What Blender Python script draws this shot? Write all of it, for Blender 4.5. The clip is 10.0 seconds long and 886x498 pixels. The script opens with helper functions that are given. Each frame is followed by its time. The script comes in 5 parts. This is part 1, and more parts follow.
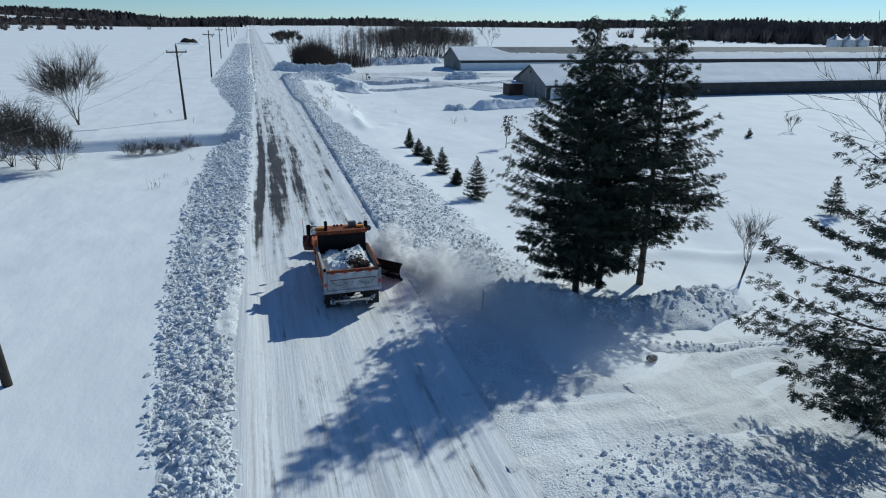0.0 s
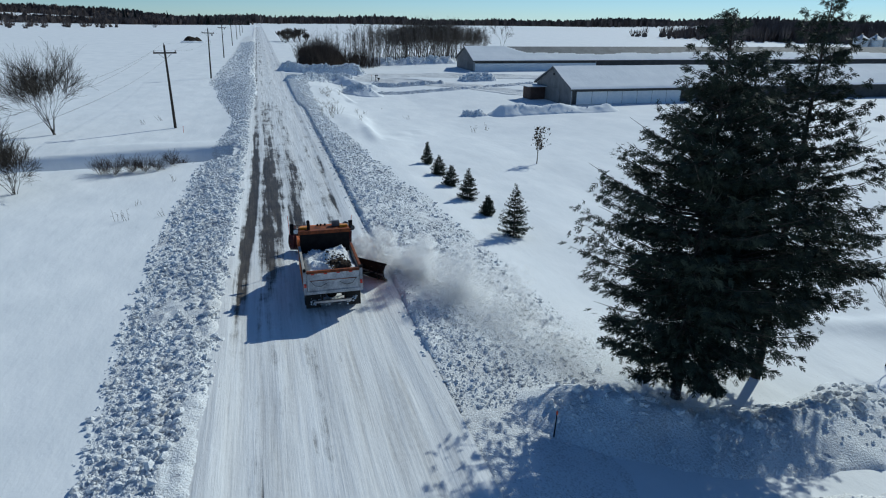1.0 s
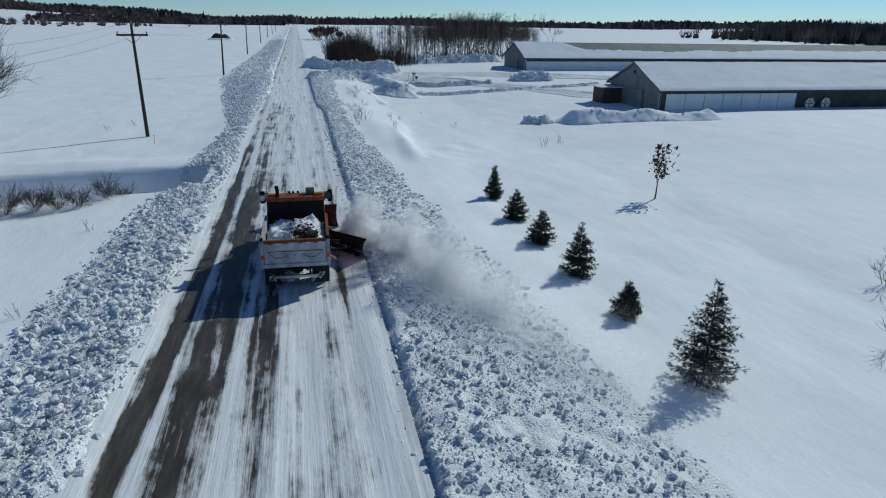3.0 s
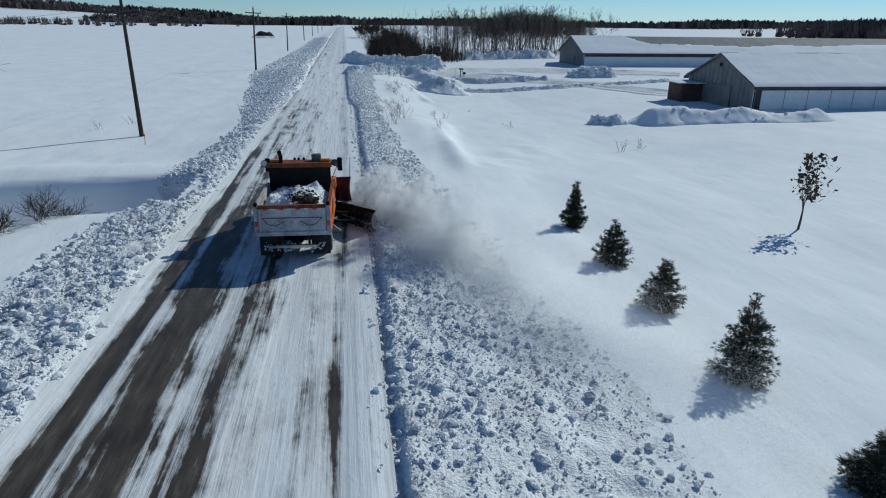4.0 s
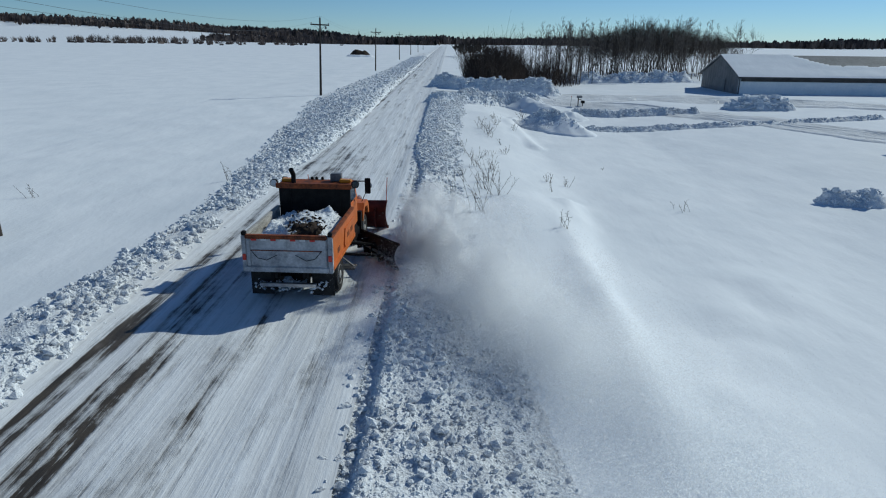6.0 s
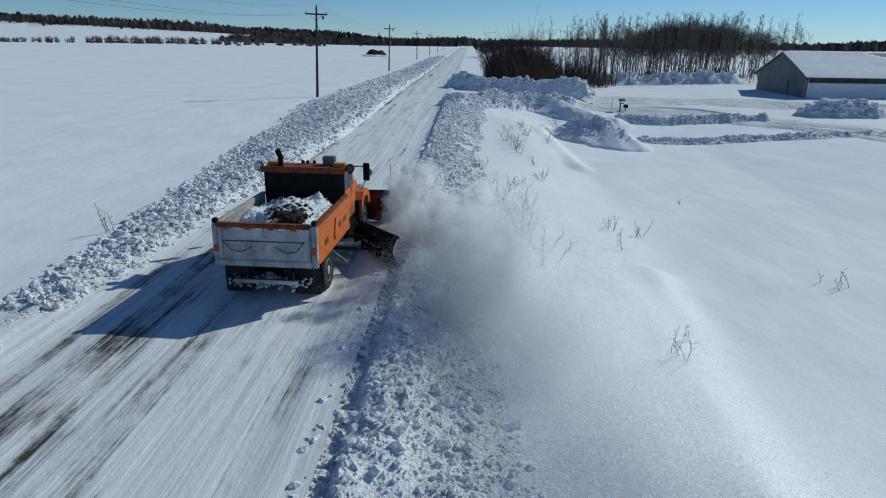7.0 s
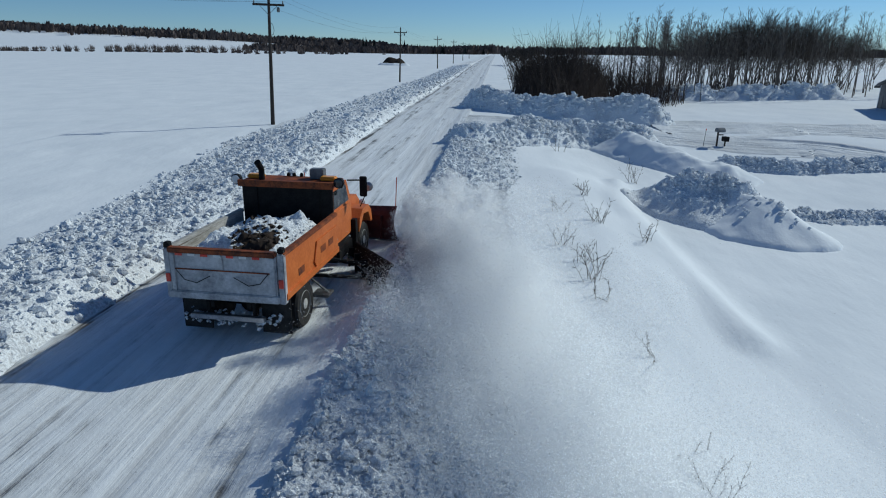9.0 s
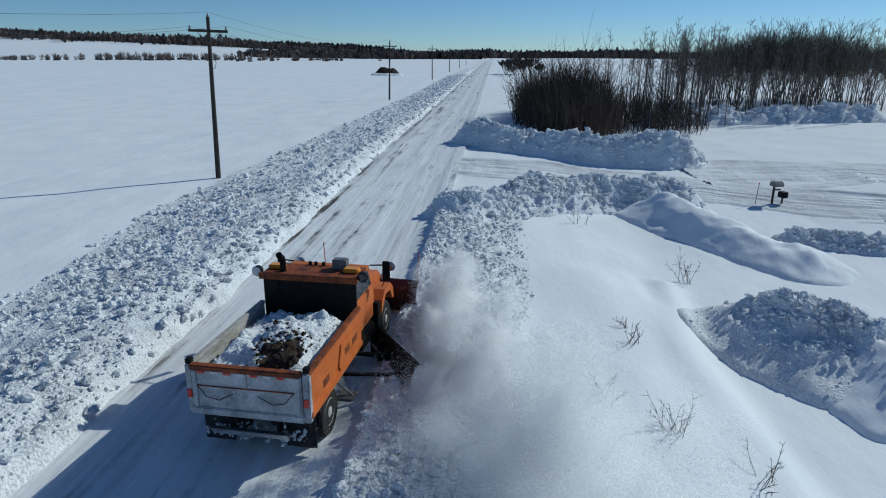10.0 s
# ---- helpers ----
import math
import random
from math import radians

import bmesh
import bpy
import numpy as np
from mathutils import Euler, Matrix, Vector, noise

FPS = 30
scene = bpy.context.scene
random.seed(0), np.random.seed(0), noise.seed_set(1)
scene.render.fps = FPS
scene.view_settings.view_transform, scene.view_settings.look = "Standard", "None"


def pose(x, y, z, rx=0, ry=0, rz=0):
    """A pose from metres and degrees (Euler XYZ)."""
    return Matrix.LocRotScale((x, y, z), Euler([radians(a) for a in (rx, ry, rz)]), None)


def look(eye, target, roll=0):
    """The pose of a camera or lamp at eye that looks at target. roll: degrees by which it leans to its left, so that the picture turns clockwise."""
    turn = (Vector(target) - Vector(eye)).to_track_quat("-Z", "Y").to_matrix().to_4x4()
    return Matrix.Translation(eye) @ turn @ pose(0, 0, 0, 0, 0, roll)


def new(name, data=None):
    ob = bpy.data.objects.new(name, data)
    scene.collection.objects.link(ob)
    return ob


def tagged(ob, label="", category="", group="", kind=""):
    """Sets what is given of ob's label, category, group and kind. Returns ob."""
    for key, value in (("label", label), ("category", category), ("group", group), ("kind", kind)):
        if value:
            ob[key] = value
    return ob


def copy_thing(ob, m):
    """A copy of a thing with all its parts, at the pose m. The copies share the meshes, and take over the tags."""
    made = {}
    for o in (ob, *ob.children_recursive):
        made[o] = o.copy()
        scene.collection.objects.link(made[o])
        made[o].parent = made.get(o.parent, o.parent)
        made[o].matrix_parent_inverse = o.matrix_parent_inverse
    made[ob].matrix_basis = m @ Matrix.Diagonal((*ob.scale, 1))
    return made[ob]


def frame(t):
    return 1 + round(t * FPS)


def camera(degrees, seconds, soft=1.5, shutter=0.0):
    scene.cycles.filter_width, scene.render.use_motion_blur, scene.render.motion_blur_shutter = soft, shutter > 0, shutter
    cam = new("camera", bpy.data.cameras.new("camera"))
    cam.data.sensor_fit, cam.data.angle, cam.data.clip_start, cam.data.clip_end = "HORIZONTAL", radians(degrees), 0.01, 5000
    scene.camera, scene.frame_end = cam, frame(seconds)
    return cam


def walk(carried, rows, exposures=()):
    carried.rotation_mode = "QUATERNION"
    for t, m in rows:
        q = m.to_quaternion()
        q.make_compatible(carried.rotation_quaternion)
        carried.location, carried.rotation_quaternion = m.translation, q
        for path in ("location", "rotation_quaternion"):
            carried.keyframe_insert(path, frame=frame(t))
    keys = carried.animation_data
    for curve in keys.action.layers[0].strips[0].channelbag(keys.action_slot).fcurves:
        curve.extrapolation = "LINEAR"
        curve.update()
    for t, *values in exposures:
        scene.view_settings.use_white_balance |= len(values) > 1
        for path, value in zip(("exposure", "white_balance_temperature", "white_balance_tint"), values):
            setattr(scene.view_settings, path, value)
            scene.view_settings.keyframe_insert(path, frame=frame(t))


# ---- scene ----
cam = camera(70.0, 10.0, 1.1)
PATH = [
    (0, (1.586, 1.327, 11.756), (2.116, 3.135, 11.082), 0.6),
    (0.5, (2.106, 5.851, 11.697), (2.63, 7.658, 11.02), 0.5),
    (1, (2.744, 10.626, 11.662), (3.254, 12.437, 10.984), 0.7),
    (1.5, (3.364, 15.525, 11.412), (3.857, 17.341, 10.732), 0.8),
    (2, (4.039, 20.515, 10.939), (4.51, 22.336, 10.26), 0.7),
    (2.5, (4.806, 25.572, 10.198), (5.251, 27.401, 9.522), 0.8),
    (4, (7.301, 41.336, 7.534), (7.585, 43.199, 6.864), 0.7),
    (4.5, (8.032, 47.03, 7.09), (8.219, 48.905, 6.418), 0.6),
    (5, (8.725, 53.108, 6.998), (8.896, 54.996, 6.36), 0.8),
    (5.5, (9.314, 59.643, 6.97), (9.413, 61.541, 6.349), 0.8),
    (6, (9.637, 66.484, 6.855), (9.628, 68.386, 6.235), 0.7),
    (7.3, (10.011, 83.105, 5.675), (9.936, 85.007, 5.063), 0.7),
    (7.5, (10.062, 85.58, 5.602), (9.98, 87.482, 4.992), 0.6),
    (8, (10.187, 91.628, 5.446), (10.078, 93.531, 4.841), 0.6),
    (8.5, (10.211, 97.513, 5.356), (10.072, 99.416, 4.758), 0.6),
    (9, (10.263, 103.037, 5.592), (10.111, 104.941, 4.999), 0.6),
    (9.5, (10.259, 108.374, 6.29), (10.108, 110.279, 5.697), 0.3),
    (10, (10.106, 113.766, 7.499), (9.957, 115.673, 6.915), 0.2),
]
walk(cam, [(t, look(eye, target, roll)) for t, eye, target, roll in PATH], [(0, 0.28, 6150, -3), (1, 0.21, 6150, -3), (2, 0.21, 6150, -3), (2.5, 0.06, 6150, -3), (4, 0.13, 6200, -3), (4.5, 0.15, 6200, -3), (5.5, 0.10, 6200, -3), (7.5, 0.07, 6150, -3), (9, 0.06, 6100, -3), (10, 0.10, 6050, -3)])

# ---- light ----
SUN_WAY = Vector((0.79, 0.61, 0.0)).normalized()
SUN_UP = radians(33.5)
world = bpy.data.worlds.new("sky")
scene.world = world
world.use_nodes = True
wn = world.node_tree.nodes
sky = wn.new("ShaderNodeTexSky")
sky.sky_type = "NISHITA"
sky.sun_disc = False
sky.sun_elevation = SUN_UP
sky.sun_rotation = math.atan2(SUN_WAY.x, SUN_WAY.y)
sky.air_density, sky.dust_density, sky.ozone_density = 0.75, 0.0, 4.0
tone = wn.new("ShaderNodeMix")
tone.data_type, tone.blend_type = "RGBA", "MULTIPLY"
tone.inputs[0].default_value, tone.inputs[7].default_value = 1.0, (0.80, 0.93, 1.12, 1)
world.node_tree.links.new(sky.outputs[0], tone.inputs[6])
world.node_tree.links.new(tone.outputs[2], wn["Background"].inputs[0])
wn["Background"].inputs[1].default_value = 0.062
sun = new("sun", bpy.data.lights.new("sun", "SUN"))
sun.data.energy, sun.data.angle, sun.data.color = 2.5, radians(0.53), (1.0, 0.965, 0.92)
up = Vector((SUN_WAY.x * math.cos(SUN_UP), SUN_WAY.y * math.cos(SUN_UP), math.sin(SUN_UP)))
sun.matrix_world = look(up * 300, (0, 0, 0))


# ---- materials ----
def nodes_of(name):
    m = bpy.data.materials.new(name)
    m.use_nodes = True
    nt = m.node_tree
    return m, nt, nt.nodes["Principled BSDF"]


def noise_node(nt, scale, detail=4.0, stretch=(1, 1, 1), rough=0.55):
    tc = nt.nodes.new("ShaderNodeTexCoord")
    mp = nt.nodes.new("ShaderNodeMapping")
    mp.inputs["Scale"].default_value = stretch
    nz = nt.nodes.new("ShaderNodeTexNoise")
    nz.inputs["Scale"].default_value, nz.inputs["Detail"].default_value = scale, detail
    nz.inputs["Roughness"].default_value = rough
    nt.links.new(tc.outputs["Object"], mp.inputs[0])
    nt.links.new(mp.outputs[0], nz.inputs["Vector"])
    return nz.outputs["Fac"]


def ramp(nt, fac, stops):
    r = nt.nodes.new("ShaderNodeValToRGB")
    e = r.color_ramp.elements
    while len(e) < len(stops):
        e.new(0.5)
    for k, (p, c) in zip(e, stops):
        k.position, k.color = p, (*c, 1) if len(c) == 3 else c
    nt.links.new(fac, r.inputs[0])
    return r.outputs[0]


def math_node(nt, op, a, b=None, clamp=False):
    n = nt.nodes.new("ShaderNodeMath")
    n.operation, n.use_clamp = op, clamp
    for s, v in zip(n.inputs, (a, b)):
        if v is None:
            continue
        if isinstance(v, (int, float)):
            s.default_value = v
        else:
            nt.links.new(v, s)
    return n.outputs[0]


def mix_rgb(nt, fac, a, b):
    n = nt.nodes.new("ShaderNodeMix")
    n.data_type = "RGBA"
    for s, v in ((n.inputs[0], fac), (n.inputs[6], a), (n.inputs[7], b)):
        if isinstance(v, (int, float)):
            s.default_value = v
        elif isinstance(v, tuple):
            s.default_value = (*v, 1)
        else:
            nt.links.new(v, s)
    return n.outputs[2]


def bump(nt, bsdf, height, strength, dist):
    b = nt.nodes.new("ShaderNodeBump")
    b.inputs["Strength"].default_value, b.inputs["Distance"].default_value = strength, dist
    nt.links.new(height, b.inputs["Height"])
    nt.links.new(b.outputs[0], bsdf.inputs["Normal"])


def plain(name, a, b, scale=6.0, rough=0.6, metal=0.0, stretch=(1, 1, 1), relief=0.0, spec=0.3):
    """A surface that varies between two colours by noise at two scales."""
    m, nt, p = nodes_of(name)
    f = math_node(nt, "ADD", math_node(nt, "MULTIPLY", noise_node(nt, scale, 5, stretch), 0.6),
                  math_node(nt, "MULTIPLY", noise_node(nt, scale * 7, 3, stretch), 0.4))
    nt.links.new(ramp(nt, f, ((0.36, a), (0.64, b))), p.inputs["Base Color"])
    p.inputs["Roughness"].default_value, p.inputs["Metallic"].default_value = rough, metal
    p.inputs["Specular IOR Level"].default_value = spec
    if relief:
        bump(nt, p, f, 0.6, relief)
    return m


def snow_mat(name, grain=0.02, big=0.05, a=(0.80, 0.83, 0.86), b=(0.90, 0.92, 0.94), fine=9.0, grit=None):
    m, nt, p = nodes_of(name)
    f1 = noise_node(nt, 0.35, 4, (1, 0.6, 1))
    f2 = noise_node(nt, fine, 5)
    tone = ramp(nt, f1, ((0.3, a), (0.7, b)))
    if grit:
        specks = math_node(nt, "ADD", math_node(nt, "MULTIPLY", f2, 0.65), math_node(nt, "MULTIPLY", noise_node(nt, 0.8, 4, (1, 0.5, 1)), 0.35))
        tone = mix_rgb(nt, ramp(nt, specks, ((0.40, (0.85, 0.85, 0.85)), (0.52, (0.0, 0.0, 0.0)))), tone, grit)
    nt.links.new(tone, p.inputs["Base Color"])
    h = math_node(nt, "ADD", math_node(nt, "MULTIPLY", noise_node(nt, 1.3, 5, (1, 0.45, 1)), big),
                  math_node(nt, "MULTIPLY", f2, grain))
    bump(nt, p, h, 0.8, 1.0)
    p.inputs["Roughness"].default_value = 0.75
    p.inputs["Specular IOR Level"].default_value = 0.06
    return m


SNOW = snow_mat("field_snow", 0.008, 0.05)
LUMP = snow_mat("broken_snow", 0.075, 0.05, fine=15.0, grit=(0.58, 0.585, 0.60))
PLOUGHED = snow_mat("drive_snow", 0.05, 0.14, (0.64, 0.65, 0.66), (0.86, 0.875, 0.89))


def road_mat():
    """Packed snow with bare, wet strips of dark road along the wheel tracks."""
    m, nt, p = nodes_of("packed_road")
    tc = nt.nodes.new("ShaderNodeTexCoord")
    sep = nt.nodes.new("ShaderNodeSeparateXYZ")
    nt.links.new(tc.outputs["Object"], sep.inputs[0])
    along = math_node(nt, "DIVIDE", sep.outputs[1], 200.0, True)
    g = lambda v: (v, v, v)
    drift = ramp(nt, along, ((0.0, g(0.70)), (0.17, g(0.66)), (0.225, g(0.45)), (0.30, g(0.05)), (1.0, g(0.0))))
    across = math_node(nt, "DIVIDE", math_node(nt, "ADD", sep.outputs[0], drift), 8.0, True)
    lanes = ramp(nt, across, ((0.10, g(0.0)), (0.17, g(0.1)), (0.195, g(0.2)), (0.235, g(0.2)), (0.275, g(0.3)), (0.32, g(1.0)), (0.42, g(0.9)),
                              (0.49, g(0.25)), (0.56, g(0.85)), (0.61, g(0.6)), (0.67, g(0.2)), (0.80, g(0.3)), (0.885, g(0.55)), (0.93, g(0.0))))
    reach = ramp(nt, along, ((0.0, g(0.1)), (0.175, g(0.2)), (0.215, g(0.85)), (0.25, g(1.05)), (0.325, g(1.0)), (0.37, g(0.6)), (0.43, g(0.55)), (0.51, g(0.60)), (0.58, g(0.22)), (0.85, g(0.25)), (1.0, g(0.4))))
    edge = ramp(nt, across, ((0.15, g(0.0)), (0.185, g(0.5)), (0.2, g(1.2)), (0.235, g(1.1)), (0.265, g(0.0))))
    edge_reach = ramp(nt, along, ((0.0, g(0.05)), (0.165, g(0.15)), (0.19, g(0.85)), (0.23, g(1.15)), (0.325, g(1.05)), (0.37, g(0.6)), (0.43, g(0.4)), (1.0, g(0.4))))
    streak = noise_node(nt, 1.0, 6, (1.9, 0.09, 1), 0.62)
    patch = noise_node(nt, 1.0, 5, (0.9, 0.35, 1), 0.6)
    dirt = math_node(nt, "ADD", math_node(nt, "MULTIPLY", streak, 0.70), math_node(nt, "MULTIPLY", patch, 0.48))
    dirt = math_node(nt, "ADD", dirt, math_node(nt, "MULTIPLY", math_node(nt, "ADD", math_node(nt, "MULTIPLY", lanes, reach), math_node(nt, "MULTIPLY", edge, edge_reach)), 0.37))
    fine = math_node(nt, "ADD", math_node(nt, "MULTIPLY", noise_node(nt, 2.6, 6, (1.6, 0.035, 1), 0.6), 0.72), math_node(nt, "MULTIPLY", noise_node(nt, 7.0, 5, (1, 0.6, 1), 0.65), 0.28))
    crumb = math_node(nt, "ADD", math_node(nt, "MULTIPLY", noise_node(nt, 2.2, 6, (1.7, 0.04, 1), 0.66), 0.72), math_node(nt, "MULTIPLY", noise_node(nt, 4.0, 5, (1, 0.45, 1), 0.7), 0.28))
    dirt = math_node(nt, "ADD", dirt, math_node(nt, "MULTIPLY", math_node(nt, "SUBTRACT", crumb, 0.5), 0.75))
    bare = ramp(nt, dirt, ((0.68, g(0.0)), (0.76, g(0.22)), (0.82, g(0.55)), (0.88, g(1.0))))
    white = ramp(nt, math_node(nt, "ADD", math_node(nt, "MULTIPLY", streak, 0.55), math_node(nt, "MULTIPLY", fine, 0.45)),
                 ((0.34, (0.55, 0.545, 0.54)), (0.45, (0.76, 0.765, 0.77)), (0.58, (0.87, 0.885, 0.90))))
    dark = ramp(nt, noise_node(nt, 2.2, 6, (1.4, 0.3, 1)), ((0.3, (0.035, 0.03, 0.026)), (0.6, (0.085, 0.07, 0.055)), (0.78, (0.20, 0.18, 0.16))))
    nt.links.new(mix_rgb(nt, bare, white, dark), p.inputs["Base Color"])
    nt.links.new(math_node(nt, "SUBTRACT", 0.62, math_node(nt, "MULTIPLY", bare, 0.12)), p.inputs["Roughness"])
    p.inputs["Specular IOR Level"].default_value = 0.2
    bump(nt, p, math_node(nt, "SUBTRACT", math_node(nt, "ADD", math_node(nt, "MULTIPLY", fine, 0.05), math_node(nt, "MULTIPLY", streak, 0.06)),
                          math_node(nt, "MULTIPLY", bare, 0.03)), 0.8, 1.0)
    return m


ROAD = road_mat()
BARK = plain("grey_bark", (0.035, 0.028, 0.022), (0.13, 0.11, 0.09), 3, 0.9, stretch=(3, 3, 0.4))
TWIG = plain("brown_twigs", (0.045, 0.032, 0.025), (0.11, 0.082, 0.064), 2, 0.9)
ASPEN = plain("aspen_bark", (0.07, 0.058, 0.05), (0.20, 0.17, 0.145), 1.5, 0.9)
NEEDLE = plain("spruce_needles", (0.020, 0.028, 0.021), (0.07, 0.085, 0.056), 1.2, 0.75, spec=0.15)
FARWOOD = plain("far_woods", (0.085, 0.068, 0.062), (0.19, 0.155, 0.14), 0.02, 0.95, spec=0.0)
FARFIR = plain("far_evergreens", (0.018, 0.024, 0.022), (0.05, 0.055, 0.048), 0.05, 0.95, spec=0.0)
POLE = plain("weathered_pole", (0.022, 0.018, 0.015), (0.075, 0.06, 0.05), 2, 0.85, stretch=(8, 8, 0.6))
IRON = plain("dull_iron", (0.10, 0.10, 0.10), (0.2, 0.2, 0.2), 5, 0.5, 0.6)
WIRE = plain("wire", (0.05, 0.05, 0.05), (0.09, 0.09, 0.09), 5, 0.5, 0.5)
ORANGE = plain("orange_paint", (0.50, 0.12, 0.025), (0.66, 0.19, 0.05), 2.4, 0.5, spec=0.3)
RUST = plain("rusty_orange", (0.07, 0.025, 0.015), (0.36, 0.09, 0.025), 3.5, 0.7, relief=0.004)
BLACK = plain("black_frame", (0.006, 0.006, 0.007), (0.02, 0.019, 0.019), 4, 0.6, spec=0.12)
RUBBER = plain("rubber", (0.012, 0.012, 0.012), (0.04, 0.038, 0.036), 7, 0.8)
STEEL = plain("bare_steel", (0.28, 0.28, 0.29), (0.55, 0.55, 0.56), 4, 0.35, 0.8)
TAIL = plain("snowy_white_paint", (0.24, 0.25, 0.27), (0.56, 0.57, 0.59), 2.2, 0.6, relief=0.006)
INNER = plain("worn_bed_side", (0.22, 0.20, 0.17), (0.52, 0.50, 0.47), 3, 0.7, stretch=(1, 0.3, 2))
MAROON = plain("maroon_plough", (0.05, 0.012, 0.012), (0.13, 0.03, 0.026), 2, 0.5)
DARKBLADE = plain("dark_wing_blade", (0.006, 0.007, 0.008), (0.022, 0.022, 0.023), 3, 0.75, spec=0.08)
AMBER = plain("amber_lens", (0.75, 0.26, 0.02), (0.85, 0.38, 0.05), 5, 0.25, spec=0.5)
REDLENS = plain("red_lens", (0.5, 0.02, 0.015), (0.65, 0.05, 0.03), 5, 0.3, spec=0.5)
RIM = plain("pale_wheel_paint", (0.36, 0.35, 0.33), (0.60, 0.59, 0.56), 5, 0.5)
REFLECT = plain("white_tape", (0.6, 0.6, 0.6), (0.75, 0.75, 0.75), 9, 0.4)
GLASS = plain("dark_glass", (0.02, 0.025, 0.03), (0.04, 0.05, 0.055), 3, 0.08, spec=0.6)
SOIL = plain("dark_soil", (0.012, 0.008, 0.006), (0.055, 0.036, 0.025), 5, 0.95, relief=0.03)
METAL_WALL = plain("grey_metal_siding", (0.16, 0.16, 0.16), (0.25, 0.245, 0.24), 0.8, 0.55, 0.2)
WHITE_WALL = plain("white_siding", (0.60, 0.62, 0.63), (0.76, 0.77, 0.78), 0.6, 0.6)
CURTAIN = plain("white_curtain", (0.66, 0.72, 0.76), (0.80, 0.83, 0.85), 0.4, 0.5)
DARK_WALL = plain("dark_siding", (0.035, 0.038, 0.04), (0.085, 0.085, 0.085), 0.7, 0.7)
ROOF_METAL = plain("grey_roof", (0.13, 0.14, 0.15), (0.22, 0.23, 0.24), 0.4, 0.75, 0.0, spec=0.15)
BIN = plain("galvanised_steel", (0.42, 0.44, 0.46), (0.62, 0.64, 0.66), 0.7, 0.4, 0.7)
BROWN = plain("brown_door", (0.05, 0.03, 0.025), (0.11, 0.07, 0.055), 1.2, 0.8)
HIVIS = plain("orange_marker", (0.65, 0.08, 0.04), (0.8, 0.12, 0.05), 4, 0.5)
BOXGREY = plain("mailbox_grey", (0.10, 0.11, 0.12), (0.22, 0.23, 0.24), 4, 0.5, 0.3)
LEAF = plain("dry_leaves", (0.05, 0.04, 0.03), (0.12, 0.085, 0.055), 3, 0.8)


def powder_mat():
    """Powder snow in the air: fine bright flakes that pass light on."""
    m = bpy.data.materials.new("blown_snow")
    m.use_nodes = True
    nt = m.node_tree
    nt.nodes.remove(nt.nodes["Principled BSDF"])
    d, t, x = (nt.nodes.new(k) for k in ("ShaderNodeBsdfDiffuse", "ShaderNodeBsdfTranslucent", "ShaderNodeMixShader"))
    d.inputs[0].default_value = t.inputs[0].default_value = (0.992, 0.994, 0.996, 1)
    x.inputs[0].default_value = 0.40
    nt.links.new(d.outputs[0], x.inputs[1])
    nt.links.new(t.outputs[0], x.inputs[2])
    thin, veil = nt.nodes.new("ShaderNodeBsdfTransparent"), nt.nodes.new("ShaderNodeMixShader")
    veil.inputs[0].default_value = 0.5
    nt.links.new(thin.outputs[0], veil.inputs[1])
    nt.links.new(x.outputs[0], veil.inputs[2])
    nt.links.new(veil.outputs[0], nt.nodes["Material Output"].inputs[0])
    return m


FLAKE = powder_mat()



# ---- mesh helpers ----
def raw_mesh(name, verts, faces, material, smooth=False):
    """A mesh from numpy arrays of vertices and of equal-sided faces."""
    verts, faces = np.asarray(verts, np.float32), np.asarray(faces, np.int32)
    me = bpy.data.meshes.new(name)
    n, k = faces.shape
    me.vertices.add(len(verts))
    me.vertices.foreach_set("co", verts.ravel())
    me.loops.add(n * k)
    me.loops.foreach_set("vertex_index", faces.ravel())
    me.polygons.add(n)
    me.polygons.foreach_set("loop_start", np.arange(0, n * k, k, dtype=np.int32))
    me.polygons.foreach_set("use_smooth", np.full(n, smooth))
    me.update(calc_edges=True)
    me.materials.append(material)
    return me


def part(name, bm, material, parent, label="", at=None, smooth=False):
    me = bpy.data.meshes.new(name)
    if smooth:
        for f in bm.faces:
            f.smooth = True
    bm.to_mesh(me)
    bm.free()
    me.materials.append(material)
    ob = new(name, me)
    ob.parent = parent
    if at is not None:
        ob.matrix_basis = at
    return tagged(ob, label)


def np_part(name, verts, faces, material, parent=None, label="", smooth=False):
    ob = new(name, raw_mesh(name, verts, faces, material, smooth))
    ob.parent = parent
    return tagged(ob, label)


def box(x0, x1, y0, y1, z0, z1, bevel=0.0, bm=None):
    bm = bm or bmesh.new()
    r = bmesh.ops.create_cube(bm, size=1, matrix=Matrix.Translation(((x0 + x1) / 2, (y0 + y1) / 2, (z0 + z1) / 2)) @ Matrix.Diagonal((x1 - x0, y1 - y0, z1 - z0, 1)))
    if bevel:
        es = {e for v in r["verts"] for e in v.link_edges}
        bmesh.ops.bevel(bm, geom=list(es), offset=bevel, segments=2, affect="EDGES")
    return bm


def rod(a, b, r0, r1=None, sides=10, bm=None):
    bm = bm or bmesh.new()
    a, b = Vector(a), Vector(b)
    m = Matrix.Translation((a + b) / 2) @ (b - a).to_track_quat("Z", "Y").to_matrix().to_4x4()
    bmesh.ops.create_cone(bm, cap_ends=True, segments=sides, radius1=r0, radius2=r0 if r1 is None else r1, depth=(b - a).length, matrix=m)
    return bm


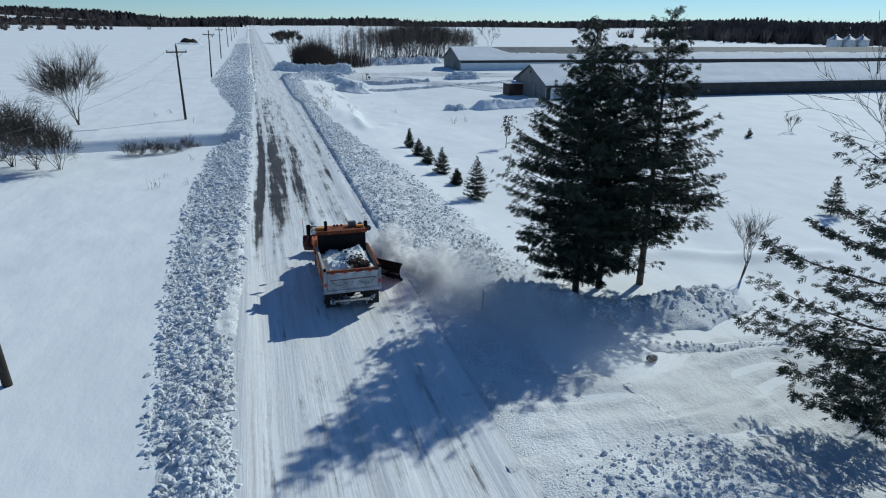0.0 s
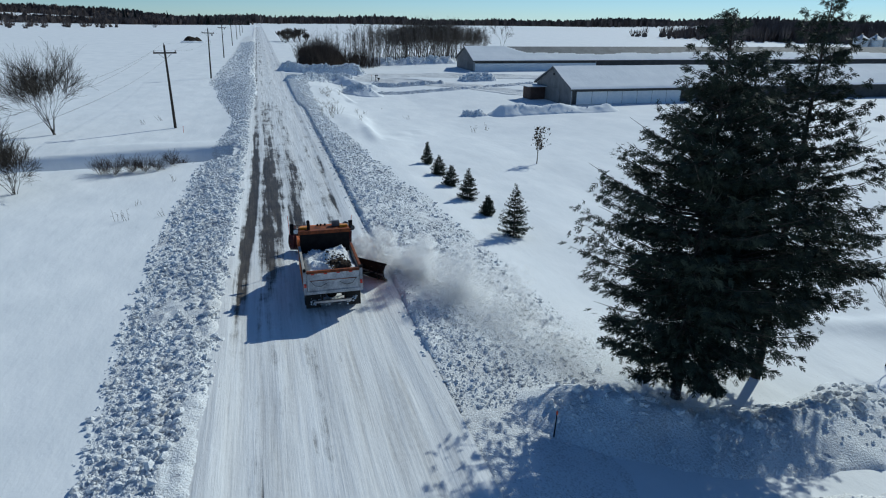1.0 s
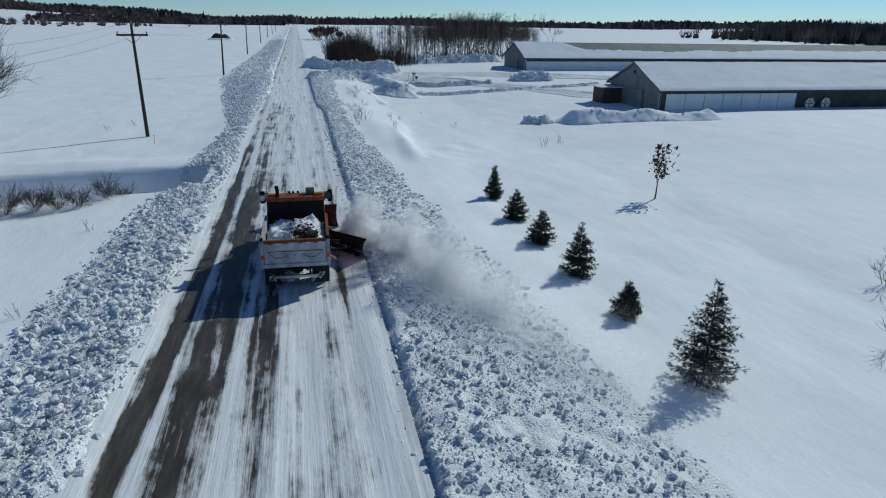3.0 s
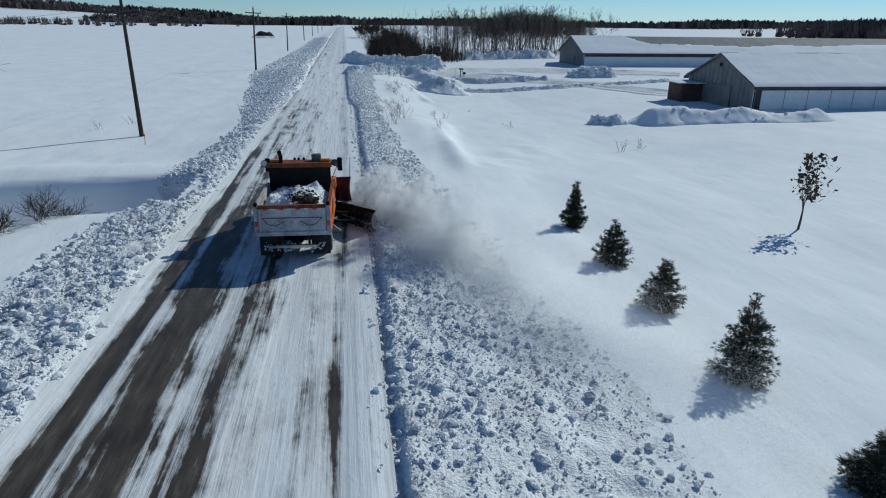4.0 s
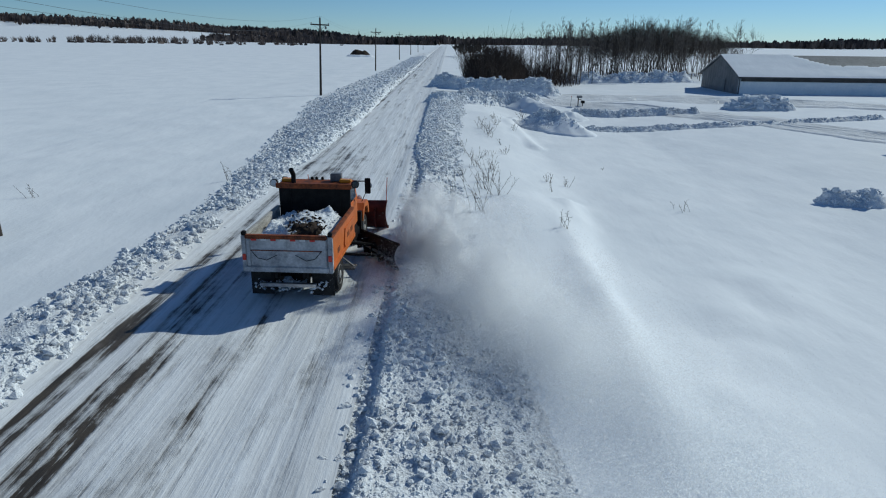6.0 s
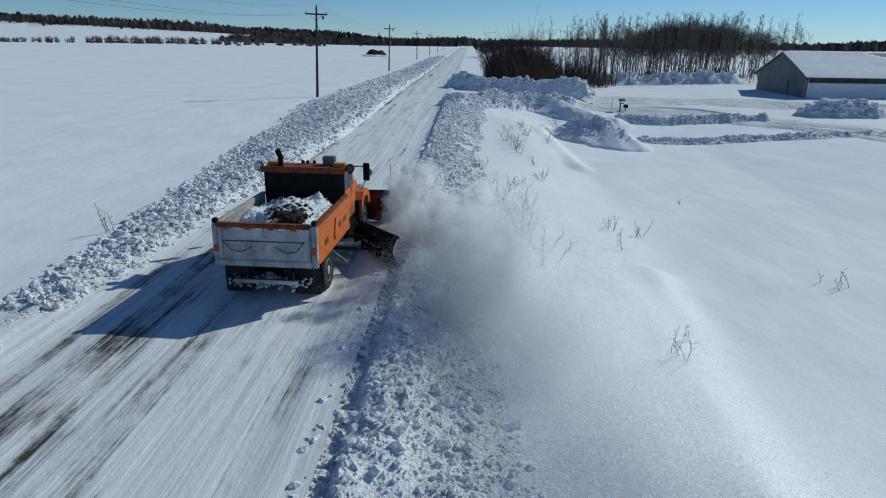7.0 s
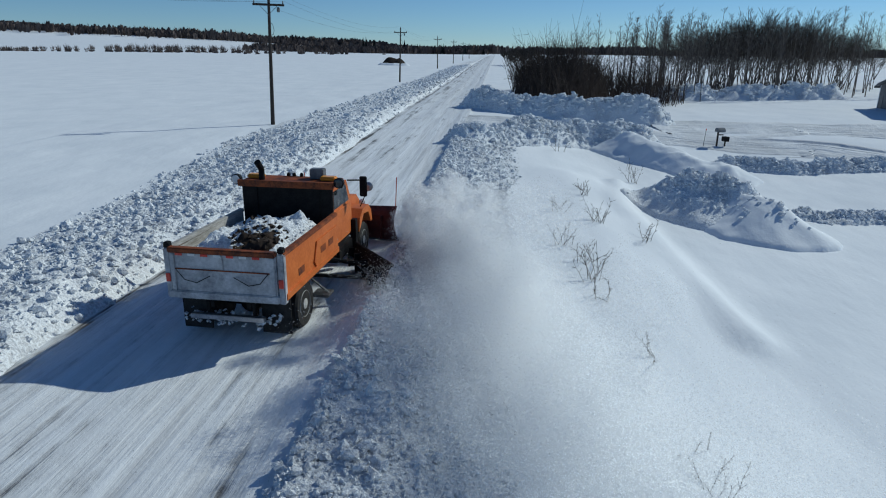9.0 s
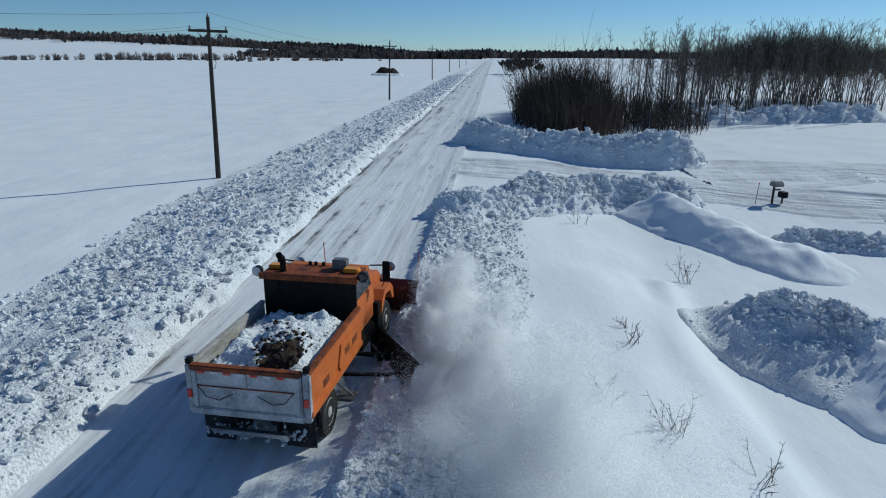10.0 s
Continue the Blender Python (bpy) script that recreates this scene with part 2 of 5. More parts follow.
def prism(points, x0, x1, bm=None):
    """A profile in y and z drawn out along x."""
    bm = bm or bmesh.new()
    a = [bm.verts.new((x0, y, z)) for y, z in points]
    b = [bm.verts.new((x1, y, z)) for y, z in points]
    bm.faces.new(a[::-1])
    bm.faces.new(b)
    for k in range(len(a)):
        q = (k + 1) % len(a)
        bm.faces.new((a[k], a[q], b[q], b[k]))
    bmesh.ops.recalc_face_normals(bm, faces=bm.faces)
    return bm


def lathe(profile, sides=20, axis="Z", bm=None):
    """Rings of radius and height turned round an axis."""
    bm = bm or bmesh.new()
    rings = []
    for r, h in profile:
        ring = []
        for k in range(sides):
            a = 2 * math.pi * k / sides
            c, s = r * math.cos(a), r * math.sin(a)
            ring.append(bm.verts.new((h, c, s) if axis == "X" else (c, s, h)))
        rings.append(ring)
    for a, b in zip(rings, rings[1:]):
        for k in range(sides):
            q = (k + 1) % sides
            bm.faces.new((a[k], a[q], b[q], b[k]))
    for ring in (rings[0], rings[-1]):
        bm.faces.new(ring)
    bmesh.ops.recalc_face_normals(bm, faces=bm.faces)
    return bm


def thing(name, label, category, m=None, group="", kind=""):
    ob = tagged(new(name), label, category, group, kind)
    ob.empty_display_size = 0.1
    if m is not None:
        ob.matrix_basis = m
    return ob


# ---- land ----
def smooth(a, b, v):
    t = np.clip((np.asarray(v, float) - a) / (b - a), 0, 1)
    return t * t * (3 - 2 * t)


def cell(ix, iy, seed):
    v = np.sin(ix * 127.1 + iy * 311.7 + seed * 74.7) * 43758.5453
    return v - np.floor(v)


def vnoise(x, y, seed=0):
    ix, iy = np.floor(x), np.floor(y)
    fx, fy = x - ix, y - iy
    fx, fy = fx * fx * (3 - 2 * fx), fy * fy * (3 - 2 * fy)
    a, b, c, d = cell(ix, iy, seed), cell(ix + 1, iy, seed), cell(ix, iy + 1, seed), cell(ix + 1, iy + 1, seed)
    return (a * (1 - fx) + b * fx) * (1 - fy) + (c * (1 - fx) + d * fx) * fy - 0.5


def fbm(x, y, seed=0, octaves=4):
    s, amp = 0, 1.0
    for k in range(octaves):
        s = s + amp * vnoise(x * 2 ** k + 17 * k, y * 2 ** k - 9 * k, seed + k)
        amp *= 0.5
    return s


def rise(y):
    return np.interp(y, (-400, 120, 155, 225, 310, 700, 1400, 4000), (0, 0, 0.25, 0.5, 1.3, 3.2, 4.2, 4.5))


def ridge(x, y, line, width, peaked=False):
    """1 on a bent line, falling to 0 at the given width, rounded or straight to a peak."""
    d = np.full(np.broadcast(x, y).shape, 1e9)
    for (ax, ay), (bx, by) in zip(line, line[1:]):
        ux, uy = bx - ax, by - ay
        t = np.clip(((x - ax) * ux + (y - ay) * uy) / (ux * ux + uy * uy), 0, 1)
        d = np.minimum(d, np.hypot(x - ax - t * ux, y - ay - t * uy))
    return np.clip(1 - d / width, 0, 1) if peaked else 1 - smooth(0, width, d)


def land(x, y):
    x, y = np.asarray(x, float), np.asarray(y, float)
    z = rise(y)
    low = np.interp(x, (7, 9, 14, 17, 28, 42, 60, 200), (0, -0.1, -0.40, -0.80, -1.35, -1.25, -0.75, -0.5))
    deeper = smooth(70, 95, y) * (1 - smooth(135, 165, y)) * smooth(11, 18, x) * (1 - smooth(24, 45, x)) * 0.55
    z = z + low * (1 - 0.55 * smooth(140, 175, y)) - deeper
    z = z + np.interp(x, (-400, -60, -20, -6, -3, 0), (0.6, 0.3, -0.1, -0.2, -0.15, 0))
    # the stream bed that ends at the road bank
    bed = np.exp(-((y - 72.0 - 0.10 * (x + 3)) / 2.5) ** 8) * smooth(0.6, -2.0, x) * np.interp(x, (-40, -24, -9, -3), (0.0, 0.55, 1.0, 1.0))
    z = z - 2.5 * bed
    z = z + 0.45 * np.exp(-((y - 76.5) / 2.2) ** 2) * np.exp(-((x + 8) / 7) ** 2)
    # wind drifts
    z = z + 0.22 * ridge(x, y, ((19, 31.5), (24.5, 32), (29, 30.5), (34, 29.5)), 1.3)
    z = z + 0.42 * ridge(x, y, ((15.9, 98.5), (15.4, 94.5), (14.6, 88), (14.3, 81), (13.9, 76)), 1.5) ** 1.5 * (0.8 + 0.6 * fbm(x * 0.3, y * 0.2, 5)) * smooth(75, 80, y)
    z = z + 0.30 * smooth(15.2, 14.2, x - 0.02 * (y - 85)) * smooth(11, 13.5, x) * smooth(78, 84, y) * smooth(100, 96, y)
    z = z + 0.35 * ridge(x, y, ((15.6, 77), (17.5, 82), (21, 88)), 3.0) * (0.4 + fbm(x * 0.2, y * 0.3, 9))
    z = z + 0.34 * ridge(x, y, ((16.9, 137.5), (16.4, 134), (16.1, 131), (16.3, 128), (16.4, 124), (16.8, 118)), 1.1) ** 1.3 + 0.30 * smooth(16.4, 15.4, x) * smooth(11.5, 14.5, x) * smooth(116, 122, y) * smooth(139, 135, y)
    far = np.maximum(np.abs(x - 4), 0)
    z = z + 0.13 * fbm(x * 0.11, y * 0.07, 3) * smooth(6, 14, far) + 0.05 * fbm(x * 0.5, y * 0.3, 12) * smooth(6, 12, far)
    z = z + 1.2 * fbm(x * 0.006, y * 0.006, 21) * smooth(150, 500, np.hypot(x, y - 80))
    z = z + np.interp(x, (-1600, -800, -450, -90), (44, 32, 17, 0)) * smooth(650, 1100, y) + 9 * smooth(500, 1200, x) * smooth(500, 1300, y)
    z = z - 0.25 * smooth(0.2, 1.4, x) * (1 - smooth(6.6, 7.6, x))
    return z


def at_land(x, y):
    return float(land(x, y))


def grid_faces(nx, ny):
    a = (np.arange(ny - 1)[:, None] * nx + np.arange(nx - 1)[None, :]).ravel()
    return np.stack([a, a + 1, a + nx + 1, a + nx], 1)


def sheet(name, xs, ys, height, material):
    gx, gy = np.meshgrid(xs, ys)
    v = np.stack([gx, gy, height(gx, gy)], -1).reshape(-1, 3)
    return new(name, raw_mesh(name, v, grid_faces(len(xs), len(ys)), material, True))


def spread(a, b, step, grow, end):
    """Even steps from a to b, then steps that grow out to the end."""
    out = list(np.arange(a, b, step))
    s = step
    while out[-1] < end:
        s *= grow
        out.append(out[-1] + s)
    return out


def two_sided(a, b, step, grow, low, high):
    right = spread(a, b, step, grow, high)
    left, s = [], step
    p = a
    while p > low:
        s *= grow
        p -= s
        left.append(p)
    return np.array(left[::-1] + right)


ground = sheet("ground", two_sided(-14, 30, 0.32, 1.12, -3500, 3500), two_sided(5, 180, 0.36, 1.10, -900, 4200), land, SNOW)
tagged(ground, "wide snow-covered fields with wind drifts", "ground", kind="structure")


def road_top(x, y):
    rut = 0.025 * (np.cos((x - 2.6) * 3.3) - 1) * (0.7 + fbm(x * 0.2, y * 0.02, 8))
    edge = 0.10 * (1 - smooth(0.3, 1.2, x)) + 0.10 * smooth(6.7, 7.4, x)
    return rise(y) + 0.03 + rut + edge + 0.035 * fbm(x * 1.4, y * 0.25, 4)


road = sheet("road", np.linspace(-0.3, 7.9, 70), two_sided(15, 150, 0.35, 1.08, -300, 1500), road_top, ROAD)
tagged(road, "straight country road of packed snow with bare wet strips", "road", kind="structure")

ICO = bmesh.new()
bmesh.ops.create_icosphere(ICO, subdivisions=1, radius=1)
ICO_V = np.array([v.co[:] for v in ICO.verts])
ICO_F = np.array([[v.index for v in f.verts] for f in ICO.faces])
ICO.free()


OCT_V = np.array([(1, 0, 0), (0, 1, 0), (-1, 0, 0), (0, -1, 0), (0, 0, 1), (0, 0, -1)], float)
OCT_F = np.array([(0, 1, 4), (1, 2, 4), (2, 3, 4), (3, 0, 4), (1, 0, 5), (2, 1, 5), (3, 2, 5), (0, 3, 5)])


def lump_arrays(centres, sizes, rng, squash, base_v, base_f):
    n = len(centres)
    k = rng.uniform(0.6, 1.3, (n, len(base_v), 1))
    v = base_v[None] * k * (sizes[:, None, None] * rng.uniform(0.7, 1.35, (n, 1, 3)))
    v[:, :, 2] *= squash
    a, t = rng.uniform(0, 6.3, n), rng.uniform(-0.5, 0.5, n)
    c, s = np.cos(t)[:, None], np.sin(t)[:, None]
    v = np.stack([v[:, :, 0] * c - v[:, :, 2] * s, v[:, :, 1], v[:, :, 0] * s + v[:, :, 2] * c], -1)
    c, s = np.cos(a)[:, None], np.sin(a)[:, None]
    v = np.stack([v[:, :, 0] * c - v[:, :, 1] * s, v[:, :, 0] * s + v[:, :, 1] * c, v[:, :, 2]], -1) + centres[:, None, :]
    f = base_f[None] + (np.arange(n) * len(base_v))[:, None, None]
    return v.reshape(-1, 3), f.reshape(-1, 3)


def lumps(name, centres, sizes, material, seed, squash=0.7, label="", category="snow lumps", parent=None):
    """Many broken lumps in one mesh, the small ones plainer."""
    rng = np.random.default_rng(seed)
    big = sizes > 0.075
    v1, f1 = lump_arrays(centres[big], sizes[big], rng, squash, ICO_V, ICO_F)
    v2, f2 = lump_arrays(centres[~big], sizes[~big] * 1.15, rng, squash, OCT_V, OCT_F)
    ob = new(name, raw_mesh(name, np.concatenate([v1, v2]), np.concatenate([f1, f2 + len(v1)]), material))
    ob.parent = parent
    return tagged(ob, label, category if parent is None else "", kind="stuff")


# banks along the road: a rough ridge, with broken lumps lying over it
def left_reach(y):
    return np.interp(y, (-60, 15, 22, 30, 45, 60, 72, 80, 85, 91, 97, 106, 116, 130, 142, 160, 260), (-1.4, -1.4, -2.0, -2.6, -3.0, -2.7, -1.8, -1.1, -0.5, -0.3, -0.9, -1.9, -3.1, -4.5, -6.2, -6.4, -5.0))


def left_edge(y):
    return np.interp(y, (-60, 16, 25, 45, 60, 107, 127, 160, 400), (0.8, 0.8, 0.85, 1.25, 1.7, 1.85, 2.05, 1.7, 1.5))


def left_bank(x, y):
    out = left_reach(y) + 0.6 * fbm(y * 0.25, y * 0 + 3.3, 31)
    inner = left_edge(y) + 0.3 * fbm(y * 0.5, y * 0 + 1.7, 33)
    high = np.interp(y, (-60, 60, 78, 86, 95, 106, 130, 170, 400), (0.20, 0.24, 0.24, 0.14, 0.18, 0.40, 0.74, 0.42, 0.3))
    wide = np.interp(y, (-60, 60, 110, 130), (1.3, 1.3, 0.9, 0.6))
    up_ = smooth(inner + 0.1, inner - wide, x)
    down = smooth(out - 0.6, inner - wide - 0.2, x) ** 0.8
    h = high * up_ * down
    rough = (0.15 * fbm(x * 1.5, y * 1.2, 41) + 0.12 * fbm(x * 4.2, y * 3.6, 45)) * up_ * smooth(out - 0.3, out + 0.7, x)
    under = -0.10 * (1 - smooth(out - 1.3, out - 0.5, x)) - 0.25 * (1 - up_)
    return np.where(x > -0.4, np.maximum(land(x, y), rise(y) - 0.25), land(x, y)) + h + rough + under


def right_reach(y):
    return np.interp(y, (-60, 24, 30, 36, 50, 62, 80, 100, 120, 142), (11, 11, 14.4, 14.2, 13.4, 12.2, 10.8, 9.8, 10.2, 11.0))


def right_bank(x, y):
    out = right_reach(y) + 0.7 * fbm(y * 0.3, y * 0 + 8.1, 51)
    inner = 7.25 + 0.12 * fbm(y * 0.6, y * 0, 53)
    # a low churned shoulder, then the step cut by the wing
    cut = np.interp(y, (20, 45, 100, 108), (7.75, 8.05, 8.25, 7.5)) + 0.10 * fbm(y * 0.7, y * 0 + 5.5, 55)
    up_ = 0.25 * smooth(inner - 0.1, inner + 0.4, x) + 0.75 * smooth(cut - 0.05, cut + 0.16, x)
    down = 1 - smooth(inner + 1.4, out + 0.6, x)
    gap = smooth(27, 33, y) + 0.25 * (1 - smooth(27, 33, y))
    h = np.interp(y, (0, 60, 110, 145), (0.26, 0.32, 0.36, 0.5)) * up_ * down * gap
    rough = (0.12 * fbm(x * 1.7, y * 1.4, 61) + 0.11 * fbm(x * 4.2, y * 3.6, 65)) * up_ * (1 - smooth(out - 0.6, out + 0.5, x)) * gap
    under = -0.12 * smooth(out + 0.4, out + 1.2, x) - 0.25 * (1 - smooth(inner - 0.1, inner + 0.4, x))
    return land(x, y) + h + rough + under


bank_l = sheet("snow_bank", np.arange(-8.2, 2.6, 0.11), two_sided(14, 165, 0.13, 1.03, -40, 420), left_bank, LUMP)
tagged(bank_l, "long ploughed snow bank with a steep broken face", "snow bank")
bank_r = sheet("snow_bank", np.arange(6.9, 15.6, 0.11), two_sided(14, 146, 0.13, 1.05, -30, 147.5), right_bank, LUMP)
tagged(bank_r, "low churned snow bank along the road edge", "snow bank")


def scatter(seed, n, y0, y1, low, high, surface, bias, small, large, tail=0.38):
    rng = np.random.default_rng(seed)
    y = rng.uniform(y0, y1, n)
    t = rng.beta(*bias, n)
    x = low(y) + (high(y) - low(y)) * t
    keep = fbm(x * 0.5, y * 0.35, seed) + 0.5 * fbm(x * 1.6, y * 1.3, seed + 2) > -0.46
    x, y = x[keep], y[keep]
    s = small * np.exp(rng.exponential(tail, len(x)))
    s = np.minimum(s, large)
    return np.stack([x, y, surface(x, y) + s * 0.4], 1), s


c, s = scatter(1, 44000, 10, 150, lambda y: left_reach(y) - 0.9, lambda y: left_edge(y) - 0.3, left_bank, (1.5, 1.3), 0.029, 0.15, 0.46)
lumps("snow_lumps", c, s, LUMP, 5, label="broken lumps of ploughed snow on the bank", parent=bank_l)
c, s = scatter(2, 5000, 150, 330, lambda y: left_reach(y) - 0.3, lambda y: left_edge(y) - 0.2, left_bank, (1.4, 1.2), 0.07, 0.24)
lumps("snow_lumps", c, s, LUMP, 6, label="broken lumps of ploughed snow on the far bank", parent=bank_l)
c, s = scatter(3, 50000, 27, 143, lambda y: 7.3 + 0 * y, lambda y: right_reach(y) + 0.9, right_bank, (1.1, 1.6), 0.022, 0.11, 0.42)
lumps("snow_lumps", c, s, LUMP, 7, label="churned snow lumps thrown aside by the plough", parent=bank_r)


def pile(name, label, line, width, height, seed, material=LUMP, step=0.16, rough=0.3, count=500, lump=0.10, sharp=1.0, wave=0.5, crest=0.38):
    """A heap of ploughed snow along a bent line, with lumps on it."""
    line_ = [p[:2] for p in line]
    px, py = np.array([p[0] for p in line_]), np.array([p[1] for p in line_])
    xs, ys = np.arange(px.min() - width - 0.4, px.max() + width + 0.4, step), np.arange(py.min() - width - 0.4, py.max() + width + 0.4, step)

    def top(x, y):
        r = ridge(x + 0.5 * fbm(x * 0.5, y * 0.5, seed), y + 0.5 * fbm(x * 0.5, y * 0.5, seed + 7), line_, width, sharp > 1) ** sharp
        tall = height * (0.85 + wave * fbm(x * 0.3, y * 0.3, seed + 3))
        blocks = fbm(x * 1.3, y * 1.3, seed + 5) * 1.6 + 0.9 * np.abs(fbm(x * 2.9, y * 2.9, seed + 8))
        return land(x, y) + tall * r + rough * r ** (1.2 if sharp > 1 else 0.7) * blocks - 0.30 * (1 - smooth(0.0, 0.10, r))

    ob = sheet(name, xs, ys, top, material)
    tagged(ob, label, "snow pile")
    if count:
        rng = np.random.default_rng(seed)
        k = rng.integers(0, len(line_) - 1, count)
        t = rng.uniform(0, 1, count)
        x = px[k] + (px[k + 1] - px[k]) * t + rng.normal(0, width * crest, count)
        y = py[k] + (py[k + 1] - py[k]) * t + rng.normal(0, width * crest, count)
        z = np.minimum(lump * np.exp(rng.exponential(0.52, count)), lump * 4)
        lumps("snow_lumps", np.stack([x, y, top(x, y) + z * 0.2], 1), z, LUMP, seed + 1, label="loose snow lumps on the pile")
    return ob


pile("snow_pile", "pointed snow pile with lumps on its crest", [(19.7, 133.3), (20.6, 132.1)], 3.7, 2.15, 70, sharp=1.3, rough=0.36, count=1700, lump=0.034, step=0.10, crest=0.30)
pile("snow_pile", "smooth drift leaning on the pointed pile", [(20.8, 131.8), (21.7, 129.4)], 2.8, 1.5, 71, SNOW, sharp=1.1, rough=0.05, count=60, lump=0.05, step=0.15, wave=0.2)
pile("snow_pile", "ploughed snow heap at the drive's corner", [(8.6, 143.5), (10.4, 145.2), (13.5, 148.2), (17, 150.6), (20.5, 150.2)], 2.4, 1.5, 72, count=3400, lump=0.055)
pile("snow_pile", "long tall snow bank along the drive", [(7.9, 169.5), (11, 166.8), (15, 164.8), (19, 163.2), (23.5, 163.0)], 2.5, 2.0, 74, count=2200, lump=0.064)
pile("snow_pile", "large blocky snow heap at the end of the bank", [(21.6, 163.6), (24.5, 163.2)], 2.5, 2.2, 76, count=900, lump=0.085)
pile("snow_pile", "snow bank before the bare trees", [(29, 192), (36, 194), (46, 196), (56, 197)], 3.0, 1.6, 78, step=0.3, count=850, lump=0.124)
pile("snow_pile", "low rubble bank beside the mailbox", [(25.5, 145.2), (29, 144.6), (34, 145.2), (40, 146.5)], 1.3, 0.6, 80, count=2400, lump=0.046)
pile("snow_pile", "smooth wind-shaped snow mound", [(19.4, 148.2), (21.4, 145.4), (23.8, 141.9)], 2.9, 1.25, 82, SNOW, count=0, rough=0.10, wave=0.6)
pile("snow_pile", "low snow berm running to the barns", [(22.5, 132.5), (30, 133.4), (40, 135.0), (58, 139)], 1.0, 0.36, 84, step=0.2, rough=0.2, count=3600, lump=0.034)
pile("snow_pile", "broad blue-shaded snow heap before the barn", [(37.6, 101.4), (40, 101.0), (46, 100.0), (53, 99.0)], 2.7, 1.1, 86, SNOW, step=0.25, rough=0.06, count=30, lump=0.06, wave=0.7)
pile("snow_pile", "rounded snow heap before the barn door", [(37.5, 101.3), (40.2, 101.1)], 2.8, 1.7, 87, SNOW, step=0.25, rough=0.04, count=0, wave=0.2)
pile("snow_pile", "small rough snow heap before the barn", [(32.2, 102.6), (34.0, 101.8)], 1.3, 0.8, 88, count=300, lump=0.06)
pile("snow_pile", "snow heap beside the second barn", [(47, 150), (52, 149)], 2.2, 1.3, 90, step=0.3, count=255, lump=0.124)
pile("snow_pile", "snow heaped round the spruce trunks", [(11.5, 26.5), (15, 24.2), (20, 24.3), (22.5, 25)], 2.2, 0.85, 92, count=420, lump=0.05, rough=0.10)

# ---- the drives, ploughed to the barns and past the spruces ----
def drive_top(x, y):
    return land(x, y) + 0.07 + 0.05 * fbm(x * 0.5, y * 2.2, 15)


def drive(name, label, line, width, lift=0.0, n=200):
    px, py = [np.interp(np.linspace(0, 1, n), np.linspace(0, 1, len(line)), [p[k] for p in line]) for k in (0, 1)]
    dx, dy = np.gradient(px), np.gradient(py)
    l = np.hypot(dx, dy)
    u = np.linspace(-1, 1, 64)[None, :]
    w = width * (1 + 0.25 * fbm(px * 0.2, py * 0.2, 19))[:, None]
    gx, gy = px[:, None] + u * w * (-dy / l)[:, None], py[:, None] + u * w * (dx / l)[:, None]
    along = np.linspace(0, 1, n)[:, None] * n * 0.03
    gz = drive_top(gx, gy) + lift - 0.16 * np.abs(u) ** 8 + 0.20 * fbm(u * 9 + 0 * along, along + 0 * u, 23, 3)
    ob = new(name, raw_mesh(name, np.stack([gx, gy, gz], -1).reshape(-1, 3), grid_faces(64, n), PLOUGHED, True))
    return tagged(ob, label, "drive", kind="structure")


drive("drive", "ploughed farm drive with wheel tracks in grey snow", [(7.5, 157), (14, 157), (24, 155), (34, 152), (44, 140), (50, 126), (55, 118)], 4.0)
drive("drive", "packed snow yard between the barns", [(24, 160), (36, 162), (48, 160), (66, 150)], 5.0, 0.03)
drive("drive", "churned snow drive beside the spruces", [(7.5, 14), (14, 14.5), (20, 16), (32, 17.5), (60, 19)], 5.5)


# ---- barns ----
def roof_slab(x0, x1, ya, za, yb, zb, thick=0.12):
    return prism([(ya, za), (yb, zb), (yb, zb + thick), (ya, za + thick)], x0, x1)


def snow_cover(x0, x1, ya, za, yb, zb, seed, cover, thick=0.16):
    """Snow on a roof slope from eave a to ridge b; cover: how far up it reaches."""
    xs, ts = np.arange(x0, x1, 0.6), np.linspace(0, 1, 22)
    gx, gt = np.meshgrid(xs, ts)
    d = thick * (0.7 + 0.6 * fbm(gx * 0.08, gt * 3, seed)) + 0.03 * fbm(gx * 0.9, gt * 8, seed + 4)
    edge = cover(gx) + 0.10 * fbm(gx * 0.15, gt * 2, seed + 2)
    d = np.where(gt > edge, -0.05, d)
    d[0] = 0.02
    v = np.stack([gx, ya + (yb - ya) * gt, za + (zb - za) * gt + 0.12 + d], -1)
    return v.reshape(-1, 3), grid_faces(len(xs), len(ts))


